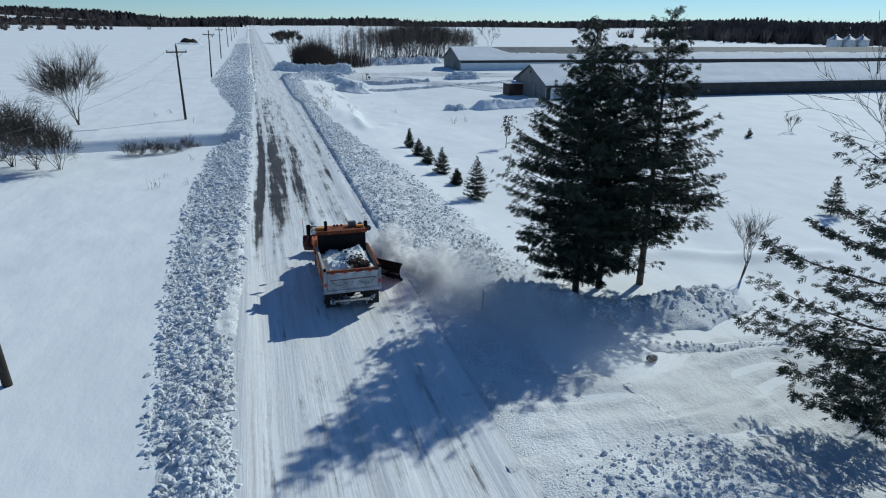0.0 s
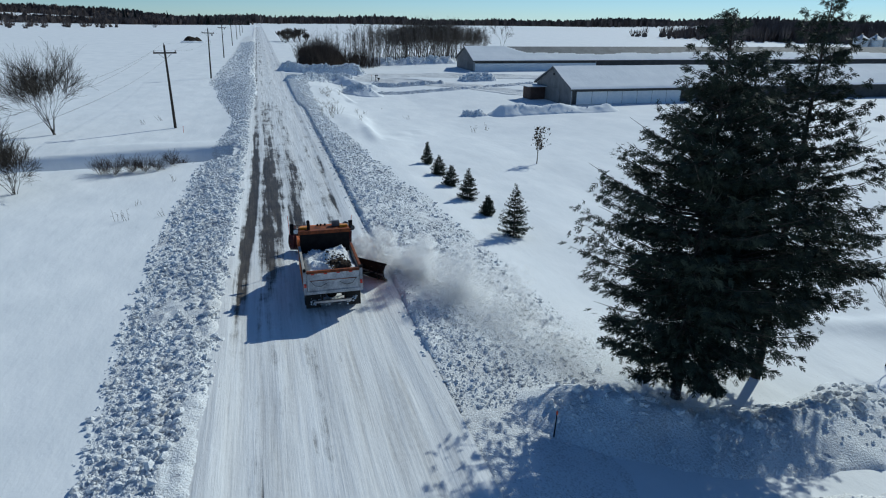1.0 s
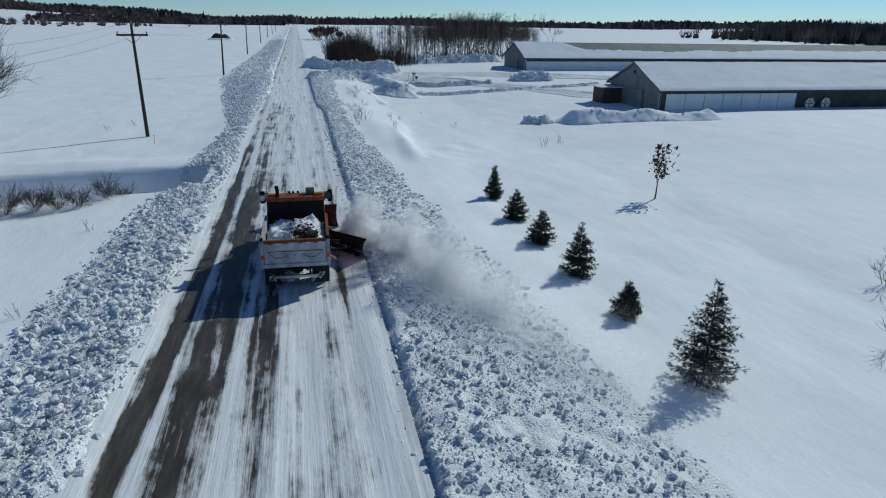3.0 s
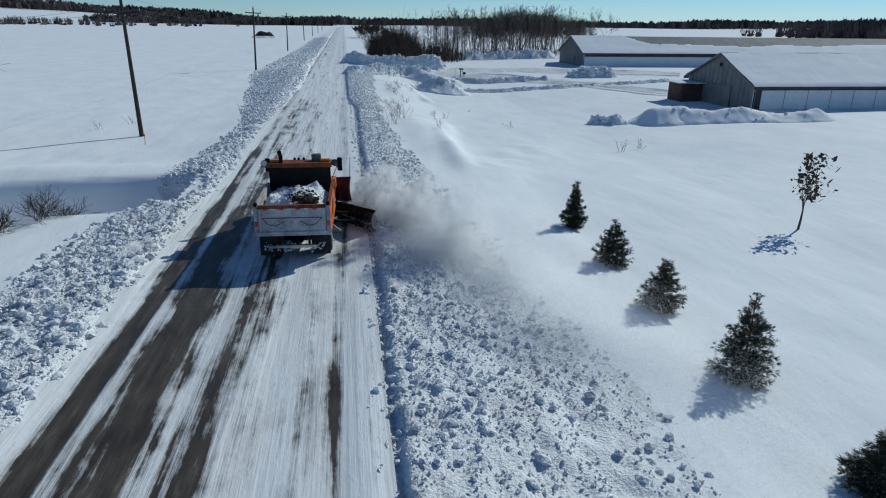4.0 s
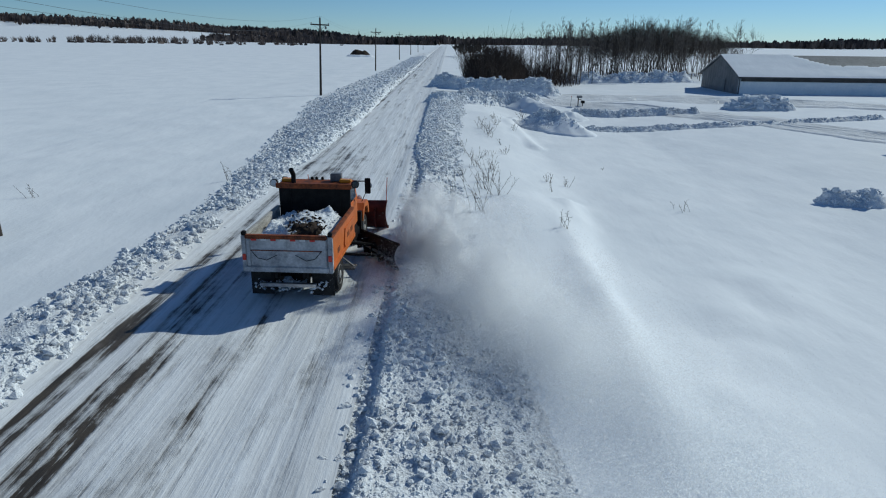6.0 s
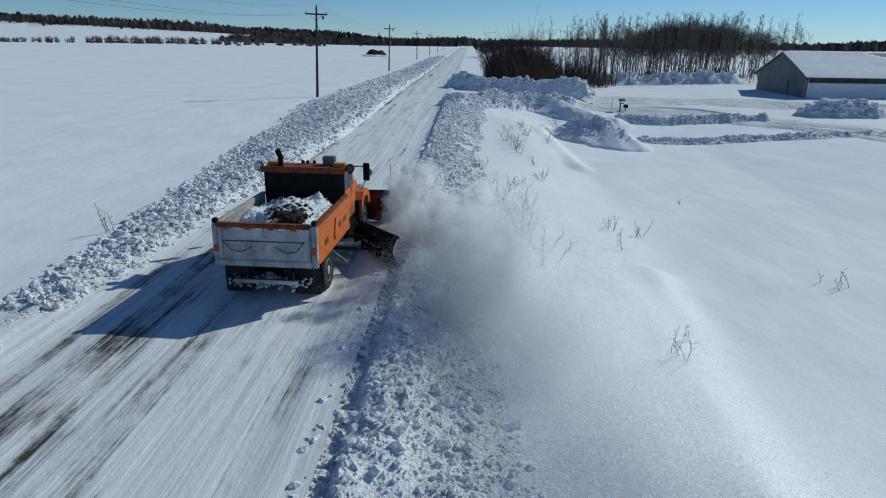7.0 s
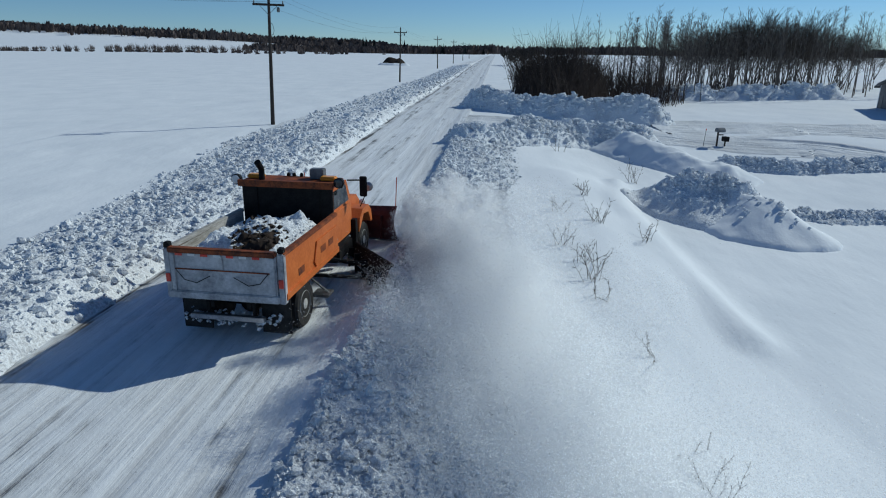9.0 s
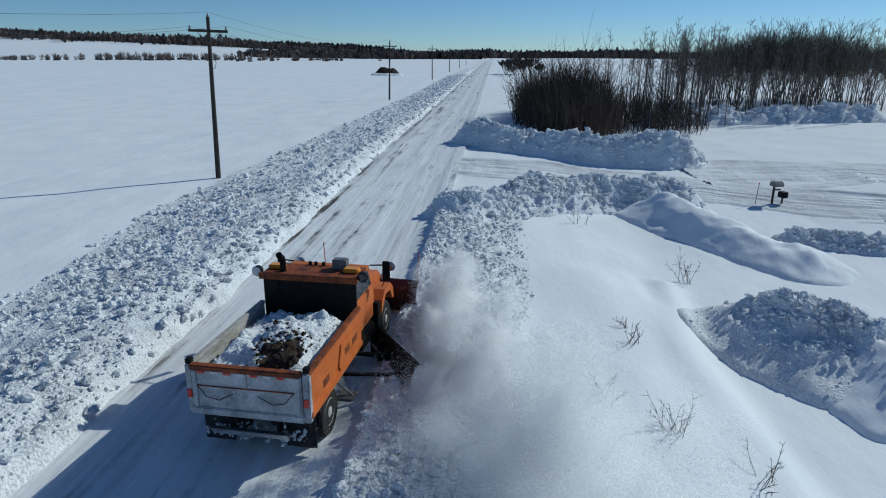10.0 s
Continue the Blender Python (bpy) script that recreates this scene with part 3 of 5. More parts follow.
def barn(label, x0, x1, y0, y1, base, eave, top, seed, cover, side, gable):
    b = thing("barn", label, "barn", pose(0, 0, 0))
    ym = (y0 + y1) / 2
    part("wall", box(x0, x1, y1 - 0.2, y1, base, eave), DARK_WALL, b)
    part("wall", prism([(y0, base), (y1, base), (y1, eave), (ym, top), (y0, eave)], x0, x0 + 0.2), gable, b)
    part("wall", prism([(y0, base), (y1, base), (y1, eave), (ym, top), (y0, eave)], x1 - 0.2, x1), gable, b)
    part("wall", box(x0 + 0.2, x1 - 0.2, y0 + 0.06, y0 + 0.2, base, eave), side, b)
    slope = (top - eave) / (ym - y0)
    for a in (-1, 1):
        ya = ym + a * (ym - y0 + 0.5)
        za = eave - 0.5 * slope
        part("roof", roof_slab(x0 - 0.4, x1 + 0.4, ya, za + 0.02, ym, top + 0.02), ROOF_METAL, b)
        v, f = snow_cover(x0 - 0.38, x1 + 0.38, ya, za, ym, top, seed + a, cover)
        np_part("roof_snow", v, f, SNOW, b, "uneven layer of snow", True)
        part("eave_trim", box(x0 - 0.42, x1 + 0.42, ya - 0.05, ya + 0.05, za - 0.12, za + 0.14), DARK_WALL, b)
    for y in (y0, y1 - 0.12):
        part("corner_trim", box(x0 - 0.03, x0 + 0.12, y, y + 0.12, base, eave), WHITE_WALL, b)
    n = int((y1 - y0) / 0.9)
    for k in range(1, n):
        y = y0 + (y1 - y0) * k / n
        h = eave + (top - eave) * (1 - abs(y - ym) / (ym - y0)) - 0.1
        part("siding_rib", box(x0 - 0.035, x0 - 0.002, y - 0.03, y + 0.03, base, h), gable, b)
    return b


b1 = barn("long low grey metal barn under snow, with pale curtain sides", 50.3, 165, 104.8, 118.6, -1.2, 1.75, 4.6, 100, lambda x: 1.25 + 0 * x, DARK_WALL, METAL_WALL)
for k in range(7):
    x = 51.2 + 2.75 * k
    part("curtain", box(x, x + 2.68, 104.76, 104.84, -0.75, 1.25, 0.02), CURTAIN, b1, "pale sheet curtain over the barn side")
part("sill_board", box(50.5, 165, 104.72, 104.86, -0.95, -0.78), WHITE_WALL, b1)
for x in (72.5, 75.0):
    f = part("fan", lathe([(0.62, -0.5), (0.72, -0.48), (0.72, 0.1), (0.62, 0.1), (0.58, 0.0), (0.15, -0.02)], 20), BIN, b1, "round barn fan with a grey shroud", pose(x, 104.6, -0.1, 90))
    for a in range(4):
        part("blade", box(-0.06, 0.06, 0.1, 0.55, -0.02, 0.0), DARK_WALL, f, at=pose(0, 0, 0.02, 0, 25, 90 * a))
part("vent", lathe([(0.22, 0), (0.22, 0.05), (0.1, 0.06)], 12), BLACK, b1, "round gable vent", pose(50.25, 111.7, 3.5, 0, -90))
part("sliding_door", box(50.16, 50.26, 109.0, 114.2, -1.1, 1.3, 0.01), METAL_WALL, b1, "large sliding door")
part("shed_opening", box(47.6, 50.28, 115.0, 118.4, -1.1, 1.1, 0.03), BROWN, b1, "dark open lean-to at the barn's corner")
part("awning", prism([(114.2, 1.15), (118.8, 1.15), (118.8, 1.25), (114.2, 1.25)], 46.8, 50.2), WHITE_WALL, b1)

b2 = barn("second long barn with half-bare grey metal roof", 54.3, 215, 167.2, 182.0, -0.9, 2.5, 5.4, 120,
          lambda x: np.interp(x, (54, 64, 70, 90, 120, 215), (1.3, 1.15, 0.50, 0.46, 0.58, 0.45)), CURTAIN, METAL_WALL)
part("curtain", box(55, 88, 167.16, 167.24, -0.6, 1.7), CURTAIN, b2, "pale sheet curtain over the barn side")
part("dark_panel", box(88.2, 214, 167.14, 167.22, 0.2, 2.2), DARK_WALL, b2)
part("dark_panel", box(54.6, 88, 167.15, 167.23, 1.75, 2.3), DARK_WALL, b2)
part("door", box(54.16, 54.26, 172, 176.5, -0.8, 1.9, 0.01), METAL_WALL, b2)

for k in range(3):
    g = thing("grain_bin", "round galvanised grain bin with a conical roof", "grain bin", pose(252 + 6.4 * k, 238 - 1.2 * k, at_land(258, 236) - 0.2), "grain bins")
    part("wall", lathe([(3.0, 0), (3.0, 0.4)] + [(3.0 + 0.04 * (j % 2), 0.4 + 0.35 * j) for j in range(14)], 24), BIN, g)
    part("roof", lathe([(3.15, 5.0), (3.15, 5.08), (0.4, 6.5), (0.35, 6.7)], 24), BIN, g)
    part("cap", lathe([(0.45, 6.7), (0.45, 6.85), (0.1, 6.95)], 12), IRON, g)
    g.scale = (0.98, 0.98, 1.2)


# ---- poles and wires ----
def utility_pole(x, y, tall, lean, turn=0, lead=False):
    p = thing("utility_pole", "dark weathered wooden utility pole with a crossarm", "utility pole",
              pose(x, y, at_land(x, y) - 0.05, 0, lean, turn), "utility poles along the road")
    part("shaft", rod((0, 0, 0), (0, 0, tall), 0.16, 0.10, 12), POLE, p)
    arm = part("crossarm", box(-1.2, 1.2, -0.16, -0.05, tall - 0.88, tall - 0.72, 0.01), POLE, p)
    for k in (-1.1, 1.1):
        part("insulator", lathe([(0.03, 0), (0.06, 0.05), (0.06, 0.09), (0.04, 0.12), (0.05, 0.16), (0.02, 0.2)], 8), IRON, arm, at=pose(k, -0.1, tall - 0.72))
    part("insulator", lathe([(0.03, 0), (0.06, 0.05), (0.06, 0.1), (0.02, 0.2)], 8), IRON, p, at=pose(0, 0, tall))
    for k in (-1, 1):
        part("brace", rod((0, -0.11, tall - 1.5), (k * 0.65, -0.11, tall - 0.9), 0.018, None, 6), IRON, p)
    if lead:
        bm = bmesh.new()
        pts = [(0.1, -0.1, tall - 2.0), (0.3, -0.1, tall - 2.2), (0.38, -0.1, tall - 2.6), (0.3, -0.1, tall - 2.9), (0.1, -0.1, tall - 2.95)]
        for a, b in zip(pts, pts[1:]):
            rod(a, b, 0.018, None, 6, bm)
        part("cable_loop", bm, WIRE, p)
        part("transformer", lathe([(0.1, 0), (0.12, 0.05), (0.12, 0.3), (0.08, 0.35)], 10), IRON, p, at=pose(0.75, -0.1, tall - 1.3))
    return p


POLES = [(-7.5, 23.8, 9.0, -2.5), (-7.2, 89.1, 9.1, -0.5), (-7.15, 152.1, 9.65, 2.0), (-7.8, 223.9, 9.6, 1.5), (-7.7, 300, 9.2, 0), (-7.8, 372, 9.2, 0.5), (-7.8, 445, 9.2, 0), (-7.8, 520, 9.2, 0)]
for k, (x, y, tall, lean) in enumerate(POLES):
    utility_pole(x, y, tall, lean, lead=k in (2, 3))
for side in (-1.1, 0, 1.1):
    w = bmesh.new()
    for (xa, ya, ta, la), (xb, yb, tb, lb) in zip(POLES, POLES[1:]):
        za, zb = at_land(xa, ya) + ta - (0.6 if side else -0.2), at_land(xb, yb) + tb - (0.6 if side else -0.2)
        xa, xb = xa + side + ta * math.sin(radians(la)), xb + side + tb * math.sin(radians(lb))
        pts = [(xa + (xb - xa) * t, ya + (yb - ya) * t, za + (zb - za) * t - 1.1 * 4 * t * (1 - t)) for t in [j / 12 for j in range(13)]]
        for a, b in zip(pts, pts[1:]):
            rod(a, b, 0.007, None, 5, w)
    tagged(part("power_line", w, WIRE, None), "thin overhead wire strung between the poles", "wire")


# ---- trees ----
def tubes(segments, sides=5):
    """Tapered tubes (a, b, radius a, radius b) as arrays."""
    a, b = np.array([s[0] for s in segments], float), np.array([s[1] for s in segments], float)
    r0, r1 = np.array([s[2] for s in segments]), np.array([s[3] for s in segments])
    d = b - a
    d /= np.linalg.norm(d, axis=1)[:, None] + 1e-9
    ref = np.where(np.abs(d[:, 2:3]) > 0.9, np.array([[1.0, 0, 0]]), np.array([[0, 0, 1.0]]))
    u = np.cross(d, ref)
    u /= np.linalg.norm(u, axis=1)[:, None] + 1e-9
    w = np.cross(d, u)
    ang = np.arange(sides) * 2 * math.pi / sides
    ring = np.cos(ang)[None, :, None] * u[:, None, :] + np.sin(ang)[None, :, None] * w[:, None, :]
    v = np.concatenate([a[:, None] + ring * r0[:, None, None], b[:, None] + ring * r1[:, None, None]], 1)
    k = np.arange(sides)
    q = (k + 1) % sides
    f = np.stack([k, q, q + sides, k + sides], 1)
    faces = f[None] + (np.arange(len(a)) * 2 * sides)[:, None, None]
    return v.reshape(-1, 3), faces.reshape(-1, 4)


def grow(rng, start, way, length, radius, depth, out, spread_=0.55, kids=(3, 4), lift=0.15, steps=3, shrink=0.62, thin=0.008):
    p, d = np.array(start, float), np.array(way, float)
    seg = length / steps
    marks = []
    for k in range(steps):
        d = d + rng.normal(0, 0.10, 3) + np.array((0, 0, lift * 0.5))
        d /= np.linalg.norm(d)
        r0, r1 = radius * (1 - 0.6 * k / steps), radius * (1 - 0.6 * (k + 1) / steps)
        out.append((p.copy(), p + d * seg, max(r0, thin), max(r1, thin * 0.7)))
        p = p + d * seg
        marks.append((p.copy(), d.copy(), r1))
    if depth:
        for _ in range(rng.integers(kids[0], kids[1] + 1)):
            k = rng.integers(max(0, steps - 2 if depth > 2 else 0), steps)
            q, dd, r = marks[k]
            side = rng.normal(0, 1, 3)
            side -= dd * side.dot(dd)
            side /= np.linalg.norm(side)
            nd = dd + side * spread_ * rng.uniform(0.6, 1.3)
            nd[2] += lift
            nd /= np.linalg.norm(nd)
            grow(rng, q, nd, length * shrink * rng.uniform(0.75, 1.15), r * 0.7, depth - 1, out, spread_, kids, lift, steps, shrink, thin)


def bare_tree(name, label, category, seed, tall, m, stems=1, bark=BARK, depth=4, spread_=0.5, lift=0.12, thin=0.012, fan=0.35, kids=(3, 4), group="", girth=0.017, shrink=0.62):
    t = thing(name, label, category, m, group)
    rng = np.random.default_rng(seed)
    trunk, crown = [], []
    for k in range(stems):
        a = rng.uniform(0, 6.3)
        way = np.array((math.cos(a) * fan * (stems > 1), math.sin(a) * fan * (stems > 1), 1.0)) + rng.normal(0, 0.05, 3)
        segs = []
        grow(rng, (rng.normal(0, 0.12) * (stems > 1), rng.normal(0, 0.12) * (stems > 1), 0), way / np.linalg.norm(way), tall * 0.40, tall * girth / math.sqrt(stems), depth, segs, spread_, kids, lift, thin=thin, shrink=shrink)
        trunk += segs[:3]
        crown += segs[3:]
    grown = tall / max(s[1][2] for s in trunk + crown)
    trunk, crown = [[(s[0] * grown, s[1] * grown, s[2] * grown ** 0.5, s[3] * grown ** 0.5) for s in part_] for part_ in (trunk, crown)]
    v, f = tubes(trunk, 8)
    np_part("trunk", v, f, bark, t, smooth=True)
    v, f = tubes(crown, 3)
    np_part("crown", v, f, TWIG if bark is not BARK else bark, t)
    return t


def spruce(label, seed, tall, radius, m, low=0.6, rings=60, boughs=7, sprays=40, size=0.34, group="", bare=0.0):
    t = thing("spruce", label, "conifer tree", m, group)
    rng = np.random.default_rng(seed)
    v, f = tubes([((0, 0, tall * k / 10), (0.02 * tall * 0.1, 0, tall * (k + 1) / 10), 0.013 * tall * (1 - k / 10.5) + 0.01, 0.013 * tall * (1 - (k + 1) / 10.5) + 0.01) for k in range(10)], 9)
    np_part("trunk", v, f, BARK, t, smooth=True)
    limb, P, D, S = [], [], [], []
    for k in range(rings):
        h = (k + rng.uniform(0, 1)) / rings
        z = low + (tall - low) * h
        reach = radius * ((1 - h) ** (0.85 if tall < 6 else 0.5)) * min(1.0, 0.55 + h * 3.0) * (1 + 0.35 * math.sin(7.3 * h + seed) * (tall > 6) * 0.6)
        for _ in range(boughs if h < 0.85 else 4):
            a = rng.uniform(0, 6.283)
            ln = max(0.15, reach * rng.uniform(0.55, 1.12))
            out = np.array((math.cos(a), math.sin(a), 0))
            droop = 0.34 - 0.75 * h
            pts = [np.array((0, 0, z)) + out * ln * s + np.array((0, 0, -droop * ln * s + 0.30 * ln * s * s)) for s in (0, 0.35, 0.7, 1.0)]
            r = 0.012 + 0.008 * ln
            for i in range(3):
                limb.append((pts[i], pts[i + 1], r * (1 - i * 0.3), r * (0.7 - i * 0.3)))
            n = max(5, int(sprays * ln / radius * rng.uniform(0.6, 1.3)))
            if tall > 6:
                knots = rng.uniform(0.22 + bare, 1.0, max(3, int(ln * 2.2)))
                ss = np.clip(rng.choice(knots, n) + rng.normal(0, 0.08, n), 0.1, 1.06)
            else:
                ss = rng.uniform(0.18 + bare, 1.05, n)
            side = np.array((-out[1], out[0], 0))
            for s in ss:
                base = pts[0] + out * ln * s + np.array((0, 0, -droop * ln * s + 0.30 * ln * s * s))
                off = rng.normal(0, 0.13 * ln * (1.15 - 0.6 * s) + 0.03)
                P.append(base + side * off + np.array((0, 0, rng.normal(-0.05, 0.05) * size * 3)))
                d = out * rng.uniform(0.4, 1.0) + side * np.sign(off) * rng.uniform(0.2, 0.9) + np.array((0, 0, rng.normal(-0.32 if tall > 6 else -0.1, 0.28)))
                D.append(d / np.linalg.norm(d))
                S.append(size * rng.uniform(0.6, 1.3) * (0.7 + 0.3 * (1 - h)))
    v, f = tubes(limb, 4)
    tagged(np_part("bough_frame", v, f, BARK, t), kind="stuff")
    P, D, S = np.array(P), np.array(D), np.array(S)[:, None]
    rnd = rng.normal(0, 1, P.shape)
    u = np.cross(D, rnd)
    u /= np.linalg.norm(u, axis=1)[:, None]
    w = np.cross(D, u)
    foot, blades = P - D * S * 0.5, []
    if tall > 6:
        # a feathered twig: the leader and three pairs of side shoots
        shoots = ((0.0, 0.0, 1.15, 0.0), (0.75, 0.15, 0.62, 0.05), (-0.75, -0.15, 0.62, 0.12), (0.7, -0.2, 0.52, 0.35), (-0.7, 0.2, 0.52, 0.42), (0.6, 0.2, 0.40, 0.66), (-0.6, -0.2, 0.40, 0.72))
    else:
        shoots = ((0.0, 0.0, 1.15, 0.0), (0.55, 0.1, 0.85, 0.25), (-0.55, -0.1, 0.85, 0.25), (0.1, 0.5, 0.7, 0.25))
    for side, rise_, ln, off in shoots:
        way = D + u * side + w * rise_
        way /= np.linalg.norm(way, axis=1)[:, None]
        base = foot + D * S * off
        flat = np.cross(way, w + 0.3 * u) * S * (0.062 if tall > 6 else 0.06)
        mid_ = base + way * S * ln * 0.5
        blades.append(np.stack([base, mid_ + flat, base + way * S * ln, mid_ - flat], 1))
    v = np.stack(blades, 1)
    faces = np.arange(len(P) * len(shoots) * 4).reshape(-1, 4)
    tagged(np_part("needles", v.reshape(-1, 3), faces, NEEDLE, t), kind="stuff")
    return t


def planted(x, y, turn=0, lean=0):
    return pose(x, y, at_land(x, y) - 0.08, 0, lean, turn)


spruce("tall dark spruce with drooping boughs, beside the road", 11, 12.7, 4.0, planted(15.8, 26.8), 1.2, 60, 8, 76, 0.32)
spruce("tall dark spruce with a bare lower trunk", 12, 13.4, 3.5, planted(20.0, 27.7, 40), 2.7, 48, 6, 66, 0.32, bare=0.1)
spruce("slim dark spruce close behind its neighbour", 15, 11.8, 3.5, planted(17.5, 27.5, 80), 1.6, 42, 6, 46, 0.32)
spruce("broad spruce with long open boughs at the drive", 13, 19.0, 5.2, planted(21.0, 13.4, 200), 1.0, 40, 5, 150, 0.30, bare=0.15)
bare_tree("bare_tree", "tall leafless tree at the side of the near drive", "tree", 88, 14.5, planted(28.9, 19.8), 2, depth=5, spread_=0.5, lift=0.05, fan=0.2, thin=0.011, shrink=0.74)
ROW = [(16.9, 66.6, 2.1, 0.66), (16.75, 62.0, 1.7, 0.85), (16.7, 58.0, 1.7, 0.85), (16.8, 53.9, 2.3, 0.95), (16.9, 49.8, 1.4, 0.72), (17.0, 45.2, 3.3, 1.25)]
for k, (x, y, h, r) in enumerate(ROW):
    spruce("young spruce planted in a row in the snow" if k < 5 else "largest young spruce of the planted row", 30 + k, h, r, planted(x, y, 60 * k), 0.12, 14 + int(h * 4), 8, 34, 0.18, "row of young spruces")
spruce("small lone spruce far out in the snow", 41, 1.6, 0.7, planted(53, 68), 0.1, 14, 6, 14, 0.22)
spruce("small lone spruce far out in the snow", 42, 1.1, 0.6, planted(58, 64), 0.1, 12, 6, 14, 0.22)

bare_tree("bare_tree", "leafless broad tree by the stream bed", "tree", 51, 10.0, planted(-18.8, 86), 7, depth=5, spread_=0.42, lift=0.07, fan=0.40, thin=0.013, kids=(3, 4), shrink=0.84)
for k, (x, y, h) in enumerate([(-16.3, 60.5, 6.0), (-18.6, 62.0, 6.6), (-21.8, 62.5, 6.6), (-14.6, 60.0, 4.6), (-20.5, 66.0, 6.4), (-24.0, 66.0, 6.4)]):
    bare_tree("bush", "leafless many-stemmed bush by the stream bed", "bush", 60 + k, h, planted(x, y), 10, depth=4, spread_=0.45, lift=0.05, fan=0.55, thin=0.011, kids=(3, 4), shrink=0.82, group="bushes by the stream")
for k, (x, y, h) in enumerate([(-10.2, 65.6, 1.7), (-9.2, 65.4, 1.9), (-8.0, 65.9, 1.6), (-7.0, 66.2, 1.6), (-6.2, 66.6, 1.3), (-5.3, 68.4, 1.5), (-4.6, 69.2, 1.2)]):
    bare_tree("bush", "low bare bush on the edge of the stream bed", "bush", 70 + k, h, planted(x, y), 18, TWIG, depth=2, spread_=0.65, fan=0.95, thin=0.007, shrink=0.85, kids=(3, 5), lift=0.06, group="low bushes by the road")
bare_tree("bare_sapling", "slender leafless sapling in the snow", "tree", 81, 4.2, planted(26.1, 27.5, 0, 12), 2, depth=4, spread_=0.42, fan=0.12, thin=0.006, shrink=0.74)
bare_tree("bush", "small bare shrub poking out of the snow", "bush", 82, 1.9, planted(25.6, 46.3), 8, TWIG, depth=2, fan=0.7, thin=0.006, shrink=0.8)
bare_tree("bush", "thin bare shrub poking out of the snow", "bush", 83, 1.6, planted(30.6, 51.6), 3, TWIG, depth=2, fan=0.4, thin=0.007, shrink=0.8)
bare_tree("bush", "thin bare shrub far out in the snow", "bush", 84, 2.6, planted(66, 66), 4, depth=3, fan=0.3, thin=0.012)

sap = bare_tree("leafy_sapling", "thin sapling with dry brown leaves", "tree", 85, 3.2, planted(27.9, 66.7, 0, 4), 1, depth=3, spread_=0.45, thin=0.010)
rng = np.random.default_rng(86)
cen = np.stack([rng.normal(0, 0.34, 260), rng.normal(0, 0.34, 260), rng.uniform(1.5, 3.6, 260)], 1)
u, w = rng.normal(0, 0.06, (260, 3)), rng.normal(0, 0.06, (260, 3))
np_part("leaves", np.stack([cen - u, cen + w, cen + u, cen - w], 1).reshape(-1, 3), np.arange(1040).reshape(-1, 4), LEAF, sap)

def aspen(seed, tall, m):
    """A straight slim trunk with many short rising side branches."""
    t = thing("aspen", "tall bare aspen with a pale slim trunk", "tree", m, "aspen grove")
    rng = np.random.default_rng(seed)
    sway = rng.normal(0, 0.012, (8, 2)).cumsum(0).cumsum(0) * tall * 0.25
    line = np.column_stack([sway, np.linspace(0, tall, 8)])
    r = lambda h: 0.0062 * tall * (1 - 0.85 * h) + 0.004
    ang = np.arange(7) * 2 * math.pi / 7
    v = np.concatenate([line[k] + r(k / 7) * np.column_stack([np.cos(ang), np.sin(ang), 0 * ang]) for k in range(8)])
    f = np.array([(7 * k + j, 7 * k + (j + 1) % 7, 7 * k + 7 + (j + 1) % 7, 7 * k + 7 + j) for k in range(7) for j in range(7)])
    np_part("trunk", v, f, ASPEN, t, smooth=True)
    seg = []
    for h in 0.28 + 0.70 * rng.uniform(0, 1, 34) ** 0.8:
        p = np.array([np.interp(h * tall, line[:, 2], line[:, k]) for k in range(3)])
        a = rng.uniform(0, 6.283)
        d = np.array((math.cos(a), math.sin(a), rng.uniform(0.55, 1.3)))
        d /= np.linalg.norm(d)
        ln = tall * (0.04 + 0.13 * (1 - h)) * rng.uniform(0.6, 1.2)
        q = p + d * ln * 0.5
        e = q + (d + np.array((0, 0, 0.25))) * ln * 0.5
        seg += [(p, q, 0.018, 0.013), (q, e, 0.013, 0.008)]
        for _ in range(5):
            s0 = p + (e - p) * rng.uniform(0.3, 0.95)
            seg.append((s0, s0 + (d * 0.7 + rng.normal(0, 0.45, 3) + np.array((0, 0, 0.3))) * ln * 0.5, 0.009, 0.006))
    v, f = tubes(seg, 3)
    np_part("crown", v, f, ASPEN, t)
    return t


# the grove of bare aspens, one of each shape and then copies
kinds = [aspen(200 + k, 12.0, planted(31 + 4.5 * k, 194 + k)) for k in range(5)]
rng = np.random.default_rng(210)
for k in range(190):
    u = rng.uniform(0, 1)
    x, y = 25 + 42 * u + rng.normal(0, 2), 187 + 14 * u + rng.uniform(0, 9 + 30 * u)
    o = copy_thing(kinds[k % 5], planted(x, y, rng.uniform(0, 360)))
    o.scale = [rng.uniform(0.72, 1.05) * (0.98 if u > 0.45 else 0.90)] * 3
dense = [bare_tree("bare_tree", "dark bare tree with a thick crown of twigs", "tree", 220 + k, 13.5, planted(52 + 5 * k, 215 + 2 * k), 2, BARK, 4, 0.5, 0.08, 0.020, 0.2, kids=(3, 4), girth=0.010, shrink=0.76, group="dark trees of the grove") for k in range(3)]
for k in range(80):
    u = rng.uniform(0, 1)
    o = copy_thing(dense[k % 3], planted(42 + 35 * u, 207 + 16 * u + rng.uniform(0, 24), rng.uniform(0, 360)))
    o.scale = [rng.uniform(0.68, 0.92) * (0.85 + 0.2 * math.sin(math.pi * min(1, u + 0.1)))] * 3
o = copy_thing(dense[1], planted(97, 262, 70))


